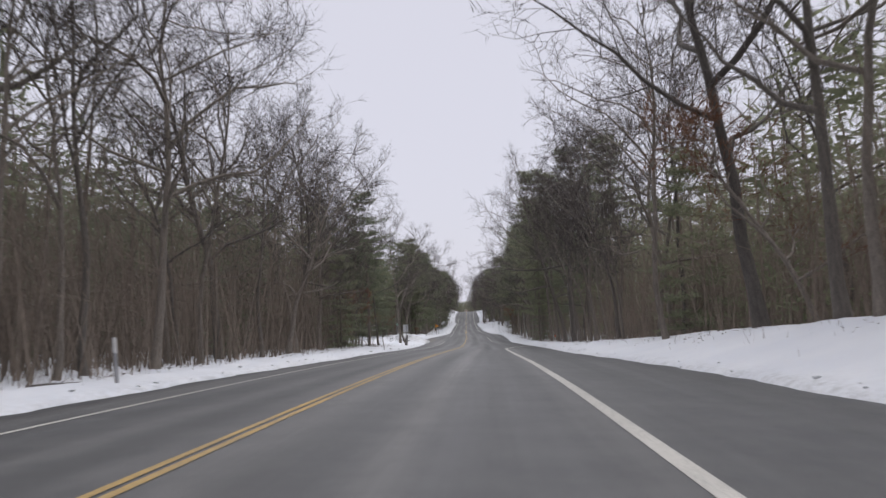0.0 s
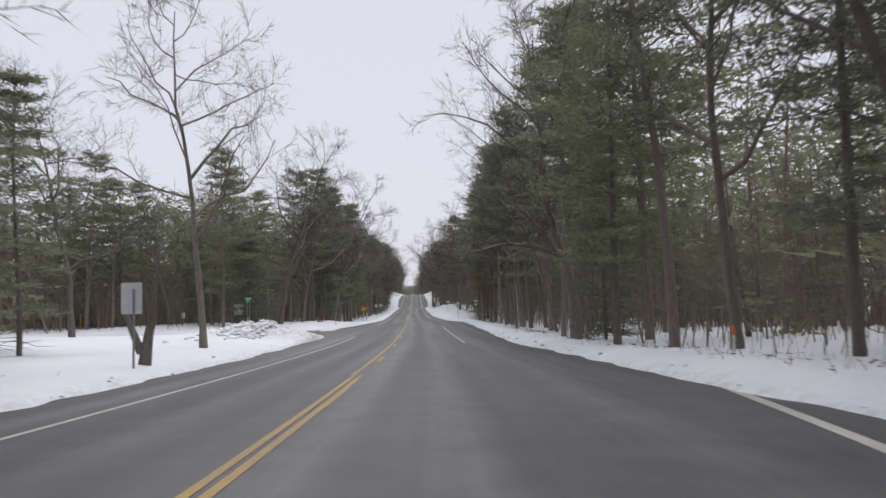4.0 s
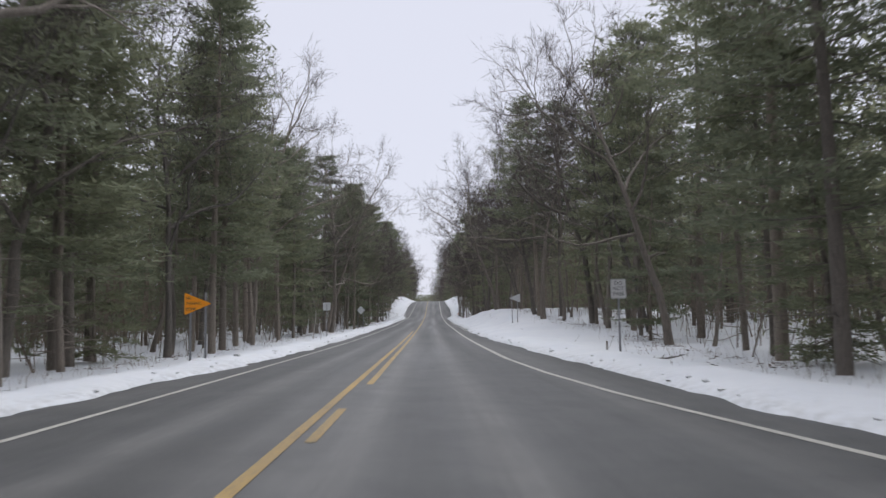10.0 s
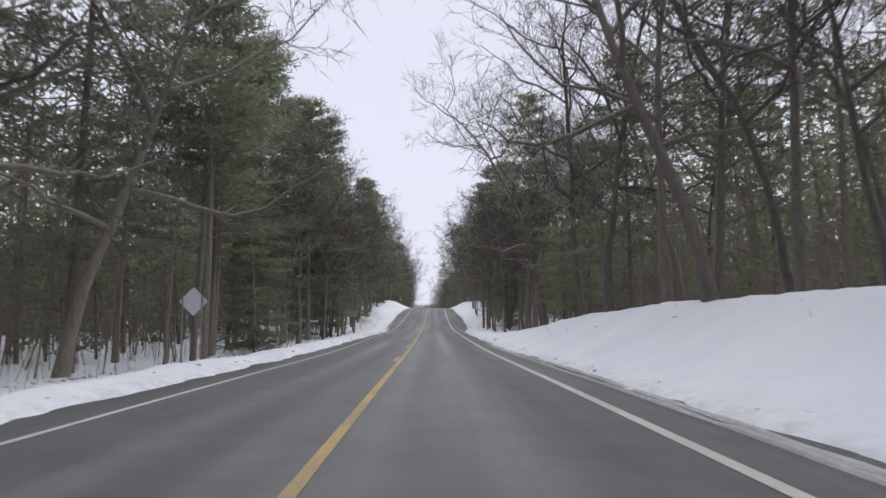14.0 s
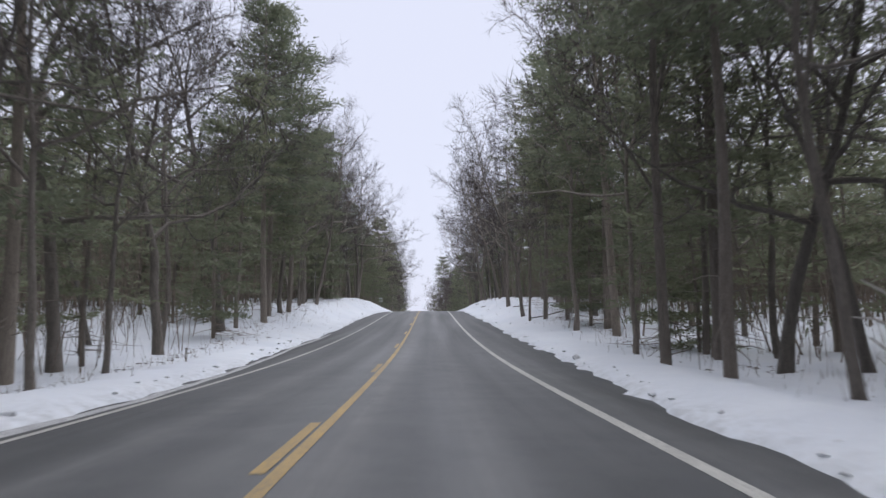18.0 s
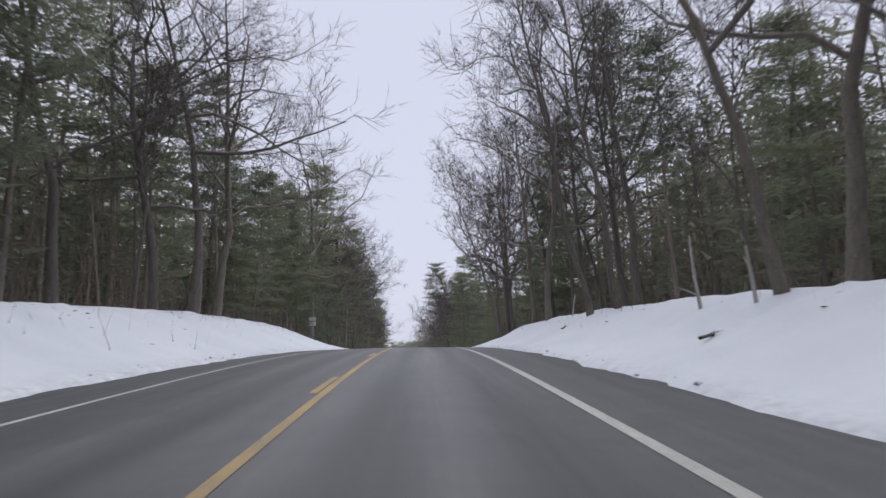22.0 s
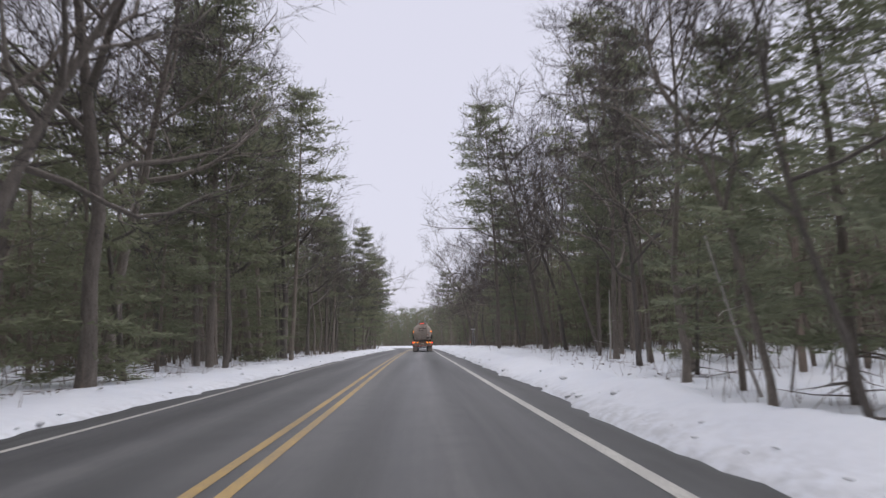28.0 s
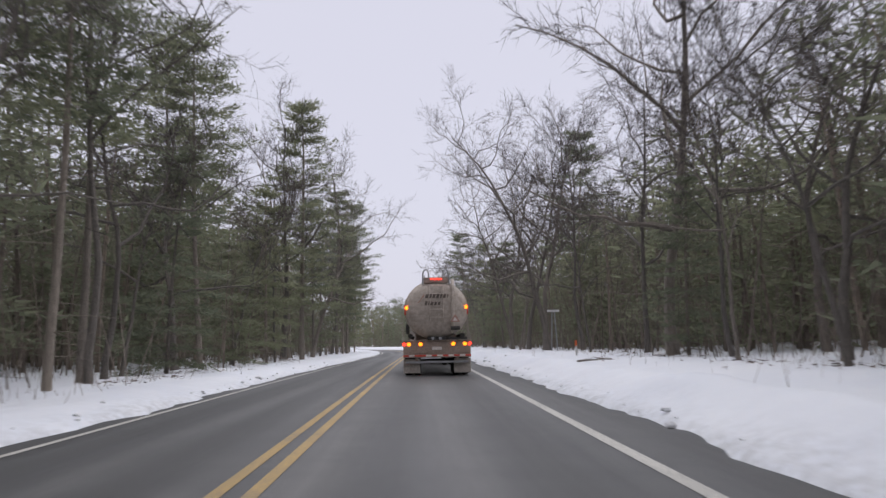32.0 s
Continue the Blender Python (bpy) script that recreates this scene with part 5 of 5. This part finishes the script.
# twigs and dry stalks that poke out of the snow between road and woods
def verge_stalks(sgn, seed, n):
    r = np.random.RandomState(seed)
    s = r.uniform(-5, 545, n)
    u = np.interp(s, *LINE[sgn]) - r.exponential(0.9, n) + 0.8
    keep = (u > np.interp(s, *EDGE[sgn]) + 1.0) & (side_road(s, sgn * u) < -1.0)
    s, u = s[keep], u[keep]
    n = len(s)
    x, y, w = world(s, sgn * u, snow(s, sgn * u))
    h = r.exponential(0.35, n) + 0.12
    a = r.uniform(0, math.pi, n)
    v = np.empty((n, 3, 3))
    v[:, 0] = np.stack([x - np.cos(a) * 0.008, y - np.sin(a) * 0.008, w - 0.05], -1)
    v[:, 1] = np.stack([x + np.cos(a) * 0.008, y + np.sin(a) * 0.008, w - 0.05], -1)
    v[:, 2] = np.stack([x + r.normal(0, 0.3, n) * h, y + r.normal(0, 0.3, n) * h, w + h], -1)
    tagged(mesh_object("dry_stalks", v.reshape(-1, 3), np.arange(3 * n).reshape(-1, 3), DEAD), "dry twigs and stalks poking out of snow", "undergrowth", kind="stuff")


verge_stalks(1, 31, 5200)
verge_stalks(-1, 32, 5200)


# ploughed lumps of soiled snow and ice
def snow_lumps(seed):
    r = np.random.RandomState(seed)
    spots = []
    for sgn in (1, -1):
        for s in np.arange(2, 545, 0.55):
            if r.rand() < 0.4:
                spots.append((s + r.uniform(-0.3, 0.3), sgn * (float(np.interp(s, *EDGE[sgn])) + abs(r.normal(0, 0.3)) + 0.02), 0.018 + r.exponential(0.022)))
    for _ in range(260):
        spots.append((r.normal(92.8, 3.2), -8.6 - abs(r.normal(0, 2.2)), r.uniform(0.05, 0.22)))
    base = bmesh.new()
    bmesh.ops.create_icosphere(base, subdivisions=1, radius=1.0)
    bv = np.array([v.co[:] for v in base.verts])
    bf = np.array([[v.index for v in f.verts] for f in base.faces])
    base.free()
    vs, fs = [], []
    for i, (s, u, size) in enumerate(spots):
        if side_road(s, u) > -0.3:
            continue
        x, y, w = world(s, u, max(ground_at(s, u), -CROWN * abs(u)))
        k = bv * (size * r.uniform(0.6, 1.4, (len(bv), 1))) * np.array([1.2, 1.0, 0.65])
        fs.append(bf + len(vs) * len(bv))
        vs.append(k + np.array([float(x), float(y), float(w) + size * 0.2]))
    tagged(mesh_object("snow_lumps", np.concatenate(vs), np.concatenate(fs), LUMP), "soiled lumps of ploughed snow along the road", "snow", kind="stuff")


LUMP = mottled("soiled_snow", (0.51, 0.515, 0.528), (0.63, 0.635, 0.648), 2.5, 0.7, 0, 0.4, 0.02)
snow_lumps(7)


# withered leaves blown over the snow at the wood's edge
def leaf_litter(sgn, seed, n):
    r = np.random.RandomState(seed)
    s = r.uniform(-5, 545, n)
    u = np.interp(s, *LINE[sgn]) - r.exponential(0.7, n) + 0.7
    keep = (u > np.interp(s, *EDGE[sgn]) + 1.2) & (side_road(s, sgn * u) < -1.0) & (vnoise(s * 0.35, sgn * 3.0 + 0 * s, 21) > 0.42)
    s, u = s[keep], u[keep]
    n = len(s)
    x, y, w = world(s, sgn * u, snow(s, sgn * u))
    c = np.stack([x, y, w + 0.02], -1)[:, None, :]
    v = c + np.stack([r.normal(0, 0.07, (n, 3)), r.normal(0, 0.07, (n, 3)), r.uniform(-0.01, 0.05, (n, 3))], -1)
    tagged(mesh_object("leaf_litter", v.reshape(-1, 3), np.arange(3 * n).reshape(-1, 3), LITTER), "dark withered leaves scattered on the snow", "leaves", kind="stuff")


LITTER = mottled("leaf_litter", (0.06, 0.045, 0.035), (0.15, 0.105, 0.075), 2.0, 0.9, 0, 0.0)
leaf_litter(1, 51, 6000)
leaf_litter(-1, 52, 6000)


# slender dead stems, bleached and broken off
BLEACHED = mottled("bleached_dead_wood", (0.30, 0.28, 0.25), (0.52, 0.49, 0.45), 5.0, 0.85, 0, 0.4, 0.01, (4, 4, 0.6))


def dead_stem(s, u, height, radius, lean_to, seed):
    r = random.Random(seed)
    root = tagged(new("dead_stem"), "bleached dead stem broken off in the snow", "dead tree", "bleached dead stems")
    v, f = [], []
    pts, _ = wander(r, Vector((0, 0, -0.3)), Vector((math.tan(math.radians(lean_to)), 0, 1)).normalized(), height + 0.3, 7, 0.035, 0.0)
    tube(v, f, pts, [radius * (1 - 0.55 * k / 7) * r.uniform(0.9, 1.1) for k in range(8)], 6)
    mesh_object("stem", v, f, BLEACHED, root, True)
    for k in range(max(1, int(height))):
        v, f = [], []
        p = pts[r.randint(2, 6)]
        a = r.uniform(0, 6.28)
        q, _ = wander(r, p, Vector((math.cos(a), math.sin(a), r.uniform(-0.2, 0.5))).normalized(), r.uniform(0.2, 0.9), 2, 0.15, 0.0)
        tube(v, f, q, [radius * 0.35, radius * 0.28, radius * 0.15], 4)
        mesh_object("branch_stub", v, f, BLEACHED, root)
    return at_road(root, s, u)


for k, (s, u, h, r0, ln) in enumerate([(55.6, 10.4, 6.0, 0.06, -3), (58.4, 11.2, 1.1, 0.05, 2), (59.3, 12.0, 1.3, 0.06, 0), (60.1, 10.9, 1.4, 0.05, -4), (52.4, 9.6, 1.0, 0.045, 3),
                                       (350.6, 9.2, 1.3, 0.06, -8), (353.2, 9.0, 1.9, 0.06, -10), (372, 9.6, 1.2, 0.05, 5), (278.5, 9.0, 3.2, 0.09, -2), (104.5, 10.2, 4.2, 0.06, -4),
                                       (62, -10.5, 4.5, 0.05, 3), (200, -9.2, 2.6, 0.05, 8), (449, 9.4, 3.8, 0.05, -18), (464, 10.0, 3.0, 0.05, 6), (309, 9.6, 2.2, 0.05, 10), (335, -9.6, 3.0, 0.05, 4)]):
    dead_stem(s, u, h, r0, ln, 700 + k)



# rows of frozen slush left along the shoulder
def slush_ridge(s0, s1, sgn, inset, width, seed):
    us = np.linspace(-1, 1, 6)
    s = np.arange(s0, s1, 0.3)
    v, f = [], []
    for i, x in enumerate(s):
        w = width * (0.65 + 0.5 * float(vnoise(x * 0.8, seed, 31))) * min(1.0, (x - s0) / 6 + 0.05, (s1 - x) / 6 + 0.05)
        c = float(np.interp(x, *EDGE[sgn])) - inset + 0.12 * (float(vnoise(x * 0.15, seed, 33)) - 0.5)
        h = 0.03 + 0.035 * float(vnoise(x * 1.3, seed, 32))
        for q in us:
            u = c + q * w
            v.append(world(x, sgn * u, -CROWN * u - 0.012 + max(h, -0.01) * (1 - q * q) + 0.012 * float(vnoise(x * 6, u * 9, 34))))
        if i:
            for k in range(5):
                a = (i - 1) * 6 + k
                f.append((a, a + 1, a + 7, a + 6))
    tagged(mesh_object("slush_ridge", v, f, SLUSH, smooth=True), "grey frozen slush row along the road shoulder", "snow", kind="stuff")


SLUSH = mottled("grimy_slush", (0.2, 0.197, 0.195), (0.44, 0.435, 0.43), 7.0, 0.75, 0, 0.6, 0.02)
slush_ridge(190, 248, 1, 0.20, 0.075, 3)
slush_ridge(196, 244, 1, 0.44, 0.06, 4)
slush_ridge(262, 312, -1, 0.25, 0.10, 6)

# ---- the tank truck, built once where it is last seen ----
TANK = mottled("dirty_tank_steel", (0.37, 0.315, 0.265), (0.52, 0.455, 0.39), 1.3, 0.55, 0.05, 0.1, 0.004)
# grimed tan; the red tape's glow is mixed into this brown
TRUCK_FRAME = mottled("grimed_frame_tape_glow", (0.24, 0.185, 0.15), (0.40, 0.315, 0.26), 3.0, 0.75, 0.0, 0.3, 0.005)
FLAP = mottled("salted_mudflap", (0.34, 0.30, 0.26), (0.50, 0.45, 0.40), 3.5, 0.85, 0.0, 0.2, 0.004)
RUBBER = mottled("tyre_rubber", (0.018, 0.018, 0.018), (0.05, 0.048, 0.046), 5.0, 0.85, 0.0, 0.3, 0.006)
DARK = mottled("dark_underbody", (0.02, 0.02, 0.02), (0.06, 0.055, 0.05), 4.0, 0.8, 0.0, 0.2, 0.005)
TAPE_RED = mottled("red_reflector_tape", (0.50, 0.05, 0.03), (0.66, 0.08, 0.05), 8, 0.4, 0, 0.0, 0.002)
TAPE_WHITE = mottled("white_reflector_tape", (0.62, 0.55, 0.50), (0.80, 0.74, 0.70), 8, 0.4, 0, 0.0, 0.002)
AMBER = plain("amber_lamp", (1.0, 0.27, 0.012), 0.3, 0, 2.6)
RED_LAMP = plain("red_lamp", (1.0, 0.06, 0.035), 0.3, 0, 2.2)
CAB_PAINT = mottled("cab_paint", (0.34, 0.30, 0.27), (0.45, 0.41, 0.38), 2.0, 0.45, 0.1, 0.05, 0.003)
GLASS_DARK = plain("cab_glass", (0.02, 0.022, 0.025), 0.08)
HAZ = mottled("hazard_placard", (0.36, 0.20, 0.16), (0.45, 0.27, 0.22), 9, 0.6, 0, 0, 0.002)
INK = mottled("faded_print", (0.09, 0.07, 0.06), (0.15, 0.12, 0.10), 9, 0.6, 0, 0, 0.002)
INK_RED = mottled("faded_red_print", (0.36, 0.16, 0.12), (0.44, 0.22, 0.16), 9, 0.6, 0, 0, 0.002)


def pipe_bm(points, radius, sides=10):
    v, f = [], []
    tube(v, f, [Vector(p) for p in points], [radius] * len(points), sides)
    bm = bmesh.new()
    vs = [bm.verts.new(p) for p in v]
    for q in f:
        bm.faces.new([vs[i] for i in q])
    bm.faces.new(vs[:sides][::-1])
    bm.faces.new(vs[-sides:])
    return bm


def lathe_y(profile, cz, sx, sz, sides=40):
    """A body of elliptical section along y: profile of (y, share of the half axes)."""
    bm = bmesh.new()
    rings = []
    for y, k in profile:
        if k < 0.01:
            rings.append([bm.verts.new((0, y, cz))])
            continue
        rings.append([bm.verts.new((sx * k * math.cos(2 * math.pi * i / sides), y, cz + sz * k * math.sin(2 * math.pi * i / sides))) for i in range(sides)])
    for a, b in zip(rings, rings[1:]):
        for i in range(sides):
            j = (i + 1) % sides
            if len(a) == 1:
                bm.faces.new((a[0], b[i], b[j]))
            elif len(b) == 1:
                bm.faces.new((a[i], a[j], b[0]))
            else:
                bm.faces.new((a[i], a[j], b[j], b[i]))
    bmesh.ops.recalc_face_normals(bm, faces=bm.faces)
    return bm


def wheel(parent, x, y, r=0.51, w=0.27):
    prof = [(-w / 2, 0.56 * r), (-w / 2, 0.88 * r), (-w / 2 + 0.03, 0.97 * r), (-w / 6, r), (w / 6, r), (w / 2 - 0.03, 0.97 * r), (w / 2, 0.88 * r), (w / 2, 0.56 * r)]

    def spin(pr, sides=28):
        bm = bmesh.new()
        rings = [[bm.verts.new((x + a, y + k * math.cos(2 * math.pi * i / sides), r + k * math.sin(2 * math.pi * i / sides))) for i in range(sides)] for a, k in pr]
        for a, b in zip(rings, rings[1:] + rings[:1]):
            for i in range(sides):
                j = (i + 1) % sides
                bm.faces.new((a[i], a[j], b[j], b[i]))
        bmesh.ops.recalc_face_normals(bm, faces=bm.faces)
        return bm

    ty = part("tyre", spin(prof), RUBBER, parent, "black grimed tyre", True)
    part("rim", spin([(-w / 2 + 0.03, 0.2 * r), (-w / 2 + 0.05, 0.56 * r), (w / 2 - 0.05, 0.56 * r), (w / 2 - 0.03, 0.2 * r)]), STEEL, ty, "grey steel rim")


def tank_truck(s, u):
    tr = tagged(new("tank_truck"), "dirty beige tank truck with lit amber and red rear lamps", "truck")
    cz, sx, sz = 2.42, 1.18, 1.10
    dish = [(0.04, 0.0), (0.05, 0.25), (0.085, 0.5), (0.14, 0.72), (0.22, 0.88), (0.32, 0.97), (0.42, 1.0)]
    tank = part("tank", lathe_y(dish + [(3, 1.0), (6, 1.0), (9, 1.0), (11.6, 1.0), (11.75, 0.93), (11.9, 0.7), (12.0, 0.0)], cz, sx, sz), TANK, tr, "dull beige tank shell streaked with road dirt", True)
    for y in (0.42, 2.4, 4.4, 6.4, 8.4, 10.4):
        part("band", lathe_y([(y, 1.0), (y, 1.02), (y + 0.07, 1.02), (y + 0.07, 1.0)], cz, sx, sz), TANK, tank)

    # ladder with side rails and rungs over the rear end
    for x in (-0.25, 0.25):
        part("ladder_rail", pipe_bm([(x, 0.28, 3.46), (x, 0.04, 3.0), (x, -0.03, 2.4), (x, 0.0, 2.1), (x, 0.05, 2.0)], 0.022), TANK, tr)
    for k in range(5):
        z = 2.12 + 0.29 * k
        y = -0.05 + 0.12 * ((z - 2.4) / 1.0) ** 2
        part("rung", pipe_bm([(-0.25, y, z), (0.25, y, z)], 0.018, 6), TANK, tr)
    part("ladder_backing", plate_bm([(-0.2, 2.2), (0.2, 2.2), (0.2, 3.3), (-0.2, 3.3)], 0.004, 0.02), TANK, tr)

    # lamp box and hoops on top
    part("lamp_box", box_bm(-0.46, 0.46, 0.2, 0.36, 3.40, 3.62, 0.02), TRUCK_FRAME, tr)
    for x in (-0.17, -0.05, 0.07, 0.17):
        part("marker_lamp", box_bm(x - 0.045, x + 0.045, 0.165, 0.198, 3.53, 3.59, 0.012), RED_LAMP, tr, "red lit lamp")
    for x in (-0.42, 0.42):
        d = 1 if x > 0 else -1
        part("hand_hoop", pipe_bm([(d * 0.50, 0.32, 3.36), (d * 0.48, 0.30, 3.78), (d * 0.45, 0.30, 3.88), (d * 0.39, 0.30, 3.93), (d * 0.32, 0.30, 3.91), (d * 0.28, 0.30, 3.84), (d * 0.25, 0.30, 3.50)], 0.03), STEEL, tr)
        part("walk_rail", pipe_bm([(x, 0.9, 3.75), (x, 10.5, 3.75)], 0.02, 6), STEEL, tr)
        for y in (3.0, 5.5, 8.0, 10.4):
            part("rail_post", pipe_bm([(x, y, 3.4), (x, y, 3.75)], 0.018, 6), STEEL, tr)
    # vapour pipe down the right-hand side of the end
    part("vapour_pipe", pipe_bm([(0.62, 0.7, 3.52), (0.62, 0.25, 3.5), (0.62, 0.10, 3.3), (0.61, -0.01, 2.6), (0.60, 0.02, 2.0), (0.60, 0.06, 1.55)], 0.065), TANK, tr, "tan pipe over the tank end")
    part("pipe_flange", pipe_bm([(0.60, 0.02, 1.98), (0.60, 0.02, 2.06)], 0.11), TANK, tr)
    part("valve", pipe_bm([(0.52, -0.04, 1.72), (0.86, -0.04, 1.72)], 0.07), DARK, tr)
    pl = part("placard", plate_bm([(0.50, 1.95), (0.86, 1.95), (0.68, 2.24)], 0.006, -0.09, 0.02), HAZ, tr, "faded triangular hazard placard")
    part("placard_centre", plate_bm([(0.59, 1.99), (0.77, 1.99), (0.68, 2.13)], 0.003, -0.095), TAPE_WHITE, pl)
    # faded print: slanting bars stand for the name
    for z0, z1, x0, w in ((2.83, 2.98, -0.42, (0.11, 0.07, 0.09, 0.10, 0.06, 0.10, 0.04)), (2.57, 2.72, -0.44, (0.08, 0.04, 0.10, 0.08, 0.09))):
        for k in w:
            part("print_bar", plate_bm([(x0, z0), (x0 + k, z0), (x0 + k + 0.04, z1), (x0 + 0.04, z1)], 0.004, -0.05), INK, tank, "dark faded print")
            x0 += k + 0.045
    for k in range(3):
        part("print_emblem", plate_bm([(-0.74 + 0.07 * k, 2.62 + 0.07 * k), (-0.56 + 0.05 * k, 2.80 + 0.05 * k), (-0.50 + 0.02 * k, 2.86 + 0.07 * k), (-0.60 + 0.03 * k, 2.72 + 0.07 * k)], 0.004, 0.05), INK_RED, tank, "faded red emblem")
    for sg in (-1, 1):
        part("side_lamp", box_bm(sg * 1.10 - 0.07, sg * 1.10 + 0.07, 0.22, 0.36, 2.44, 2.57, 0.03), AMBER, tr, "amber lit lamp")
        part("lamp_bracket", box_bm(sg * 1.10 - 0.09, sg * 1.10 + 0.09, 0.33, 0.42, 2.24, 2.60, 0.01), TAPE_RED, tr)
    # rear frame
    part("rear_frame", box_bm(-1.24, 1.24, 0.05, 0.22, 0.80, 1.26, 0.02), TRUCK_FRAME, tr, "grimed steel rear frame")
    part("frame_shelf", box_bm(-1.26, 1.26, 0.0, 0.5, 1.255, 1.30, 0.01), TRUCK_FRAME, tr)
    for x, c in ((-1.21, RED_LAMP), (-1.03, AMBER), (-0.60, AMBER), (0.60, AMBER), (1.03, AMBER), (1.21, RED_LAMP)):
        w = 0.065 if c is AMBER else 0.055
        part("tail_lamp", box_bm(x - w, x + w, 0.015, 0.049, 1.09, 1.21, 0.015), c, tr, "lit tail lamp")
    for k in range(12):
        x0 = -1.24 + 2.48 * k / 12
        part("reflector_tape", plate_bm([(x0, 0.70), (x0 + 2.48 / 12, 0.70), (x0 + 2.48 / 12, 0.765), (x0, 0.765)], 0.004, -0.004), TAPE_WHITE if k in (1, 4, 6, 8, 10) else TAPE_RED, tr)
    part("bumper", box_bm(-1.24, 1.24, 0.0, 0.12, 0.66, 0.80, 0.015), TRUCK_FRAME, tr)
    part("under_bar", box_bm(-1.15, 1.15, 0.02, 0.10, 0.46, 0.54, 0.012), STEEL, tr)
    for x in (-0.75, 0.75):
        part("bar_hanger", box_bm(x - 0.05, x + 0.05, 0.03, 0.09, 0.54, 0.66), TRUCK_FRAME, tr)
    part("plate_panel", box_bm(-0.18, 0.18, 0.03, 0.05, 0.94, 1.05), TAPE_WHITE, tr)
    part("coupling", box_bm(-0.35, 0.35, -0.05, 0.3, 1.30, 1.42, 0.02), DARK, tr)
    for x in (-0.15, 0.12):
        part("coupling_cap", pipe_bm([(x, -0.1, 1.36), (x, 0.1, 1.36)], 0.06), STEEL, tr)
    part("hose_box", box_bm(0.35, 1.12, -0.02, 0.5, 1.31, 1.40, 0.02), DARK, tr)
    for sg in (-1, 1):
        x0, x1 = sorted((sg * 0.62, sg * 1.24))
        part("mudflap", box_bm(x0, x1, 0.16, 0.175, 0.10, 0.62, 0.004), FLAP, tr, "salt-whitened rubber mudflap")
        part("hose_tube", pipe_bm([(sg * 0.98, 0.6, 1.46), (sg * 0.98, 8.0, 1.46)], 0.09), DARK, tr)
        part("fender", box_bm(sg * 0.95 - 0.3, sg * 0.95 + 0.3, 0.3, 3.2, 1.10, 1.15, 0.02), TRUCK_FRAME, tr)
        part("chassis_rail", box_bm(sg * 0.45 - 0.06, sg * 0.45 + 0.06, 0.22, 15.2, 0.95, 1.32), TRUCK_FRAME, tr)
        for y in (1.0, 2.3, 13.4, 14.7):
            for x in (0.72, 1.06):
                wheel(tr, sg * x, y)
        wheel(tr, sg * 1.03, 17.9)
        part("landing_leg", box_bm(sg * 0.7 - 0.06, sg * 0.7 + 0.06, 9.6, 9.75, 0.35, 1.35, 0.01), TRUCK_FRAME, tr)
        # door mirrors of the tractor stand out past the tank
        part("mirror", box_bm(sg * 1.36 - 0.1, sg * 1.36 + 0.1, 16.6, 16.7, 1.75, 2.35, 0.03), DARK, tr)
        part("mirror_arm", pipe_bm([(sg * 1.18, 16.7, 2.2), (sg * 1.36, 16.66, 2.2)], 0.02, 6), DARK, tr)
    for y in (1.0, 2.3, 13.4, 14.7, 17.9):
        part("axle", pipe_bm([(-1.1, y, 0.51), (1.1, y, 0.51)], 0.07), DARK, tr)
    for y in (2.0, 4.0, 9.2, 11.5):
        part("saddle", box_bm(-0.8, 0.8, y, y + 0.2, 1.25, 1.55, 0.01), TRUCK_FRAME, tr)
    part("cab", box_bm(-1.18, 1.18, 14.6, 17.0, 1.2, 3.3, 0.15), CAB_PAINT, tr)
    part("hood", box_bm(-0.95, 0.95, 17.0, 18.9, 0.7, 1.95, 0.15), CAB_PAINT, tr)
    part("front_rail", box_bm(-0.5, 0.5, 15.2, 18.8, 0.6, 1.1), TRUCK_FRAME, tr)
    part("rear_window", box_bm(-0.6, 0.6, 14.57, 14.60, 2.3, 2.9, 0.01), GLASS_DARK, tr)
    part("windscreen", box_bm(-1.0, 1.0, 16.985, 17.01, 2.1, 2.95, 0.01), GLASS_DARK, tr)
    x, y, z = world(s, u, -CROWN * abs(u))
    tr.matrix_basis = pose(float(x), float(y), float(z), slope(s + 5), 0, heading(s))
    return tr


tank_truck(523.7, 2.14)
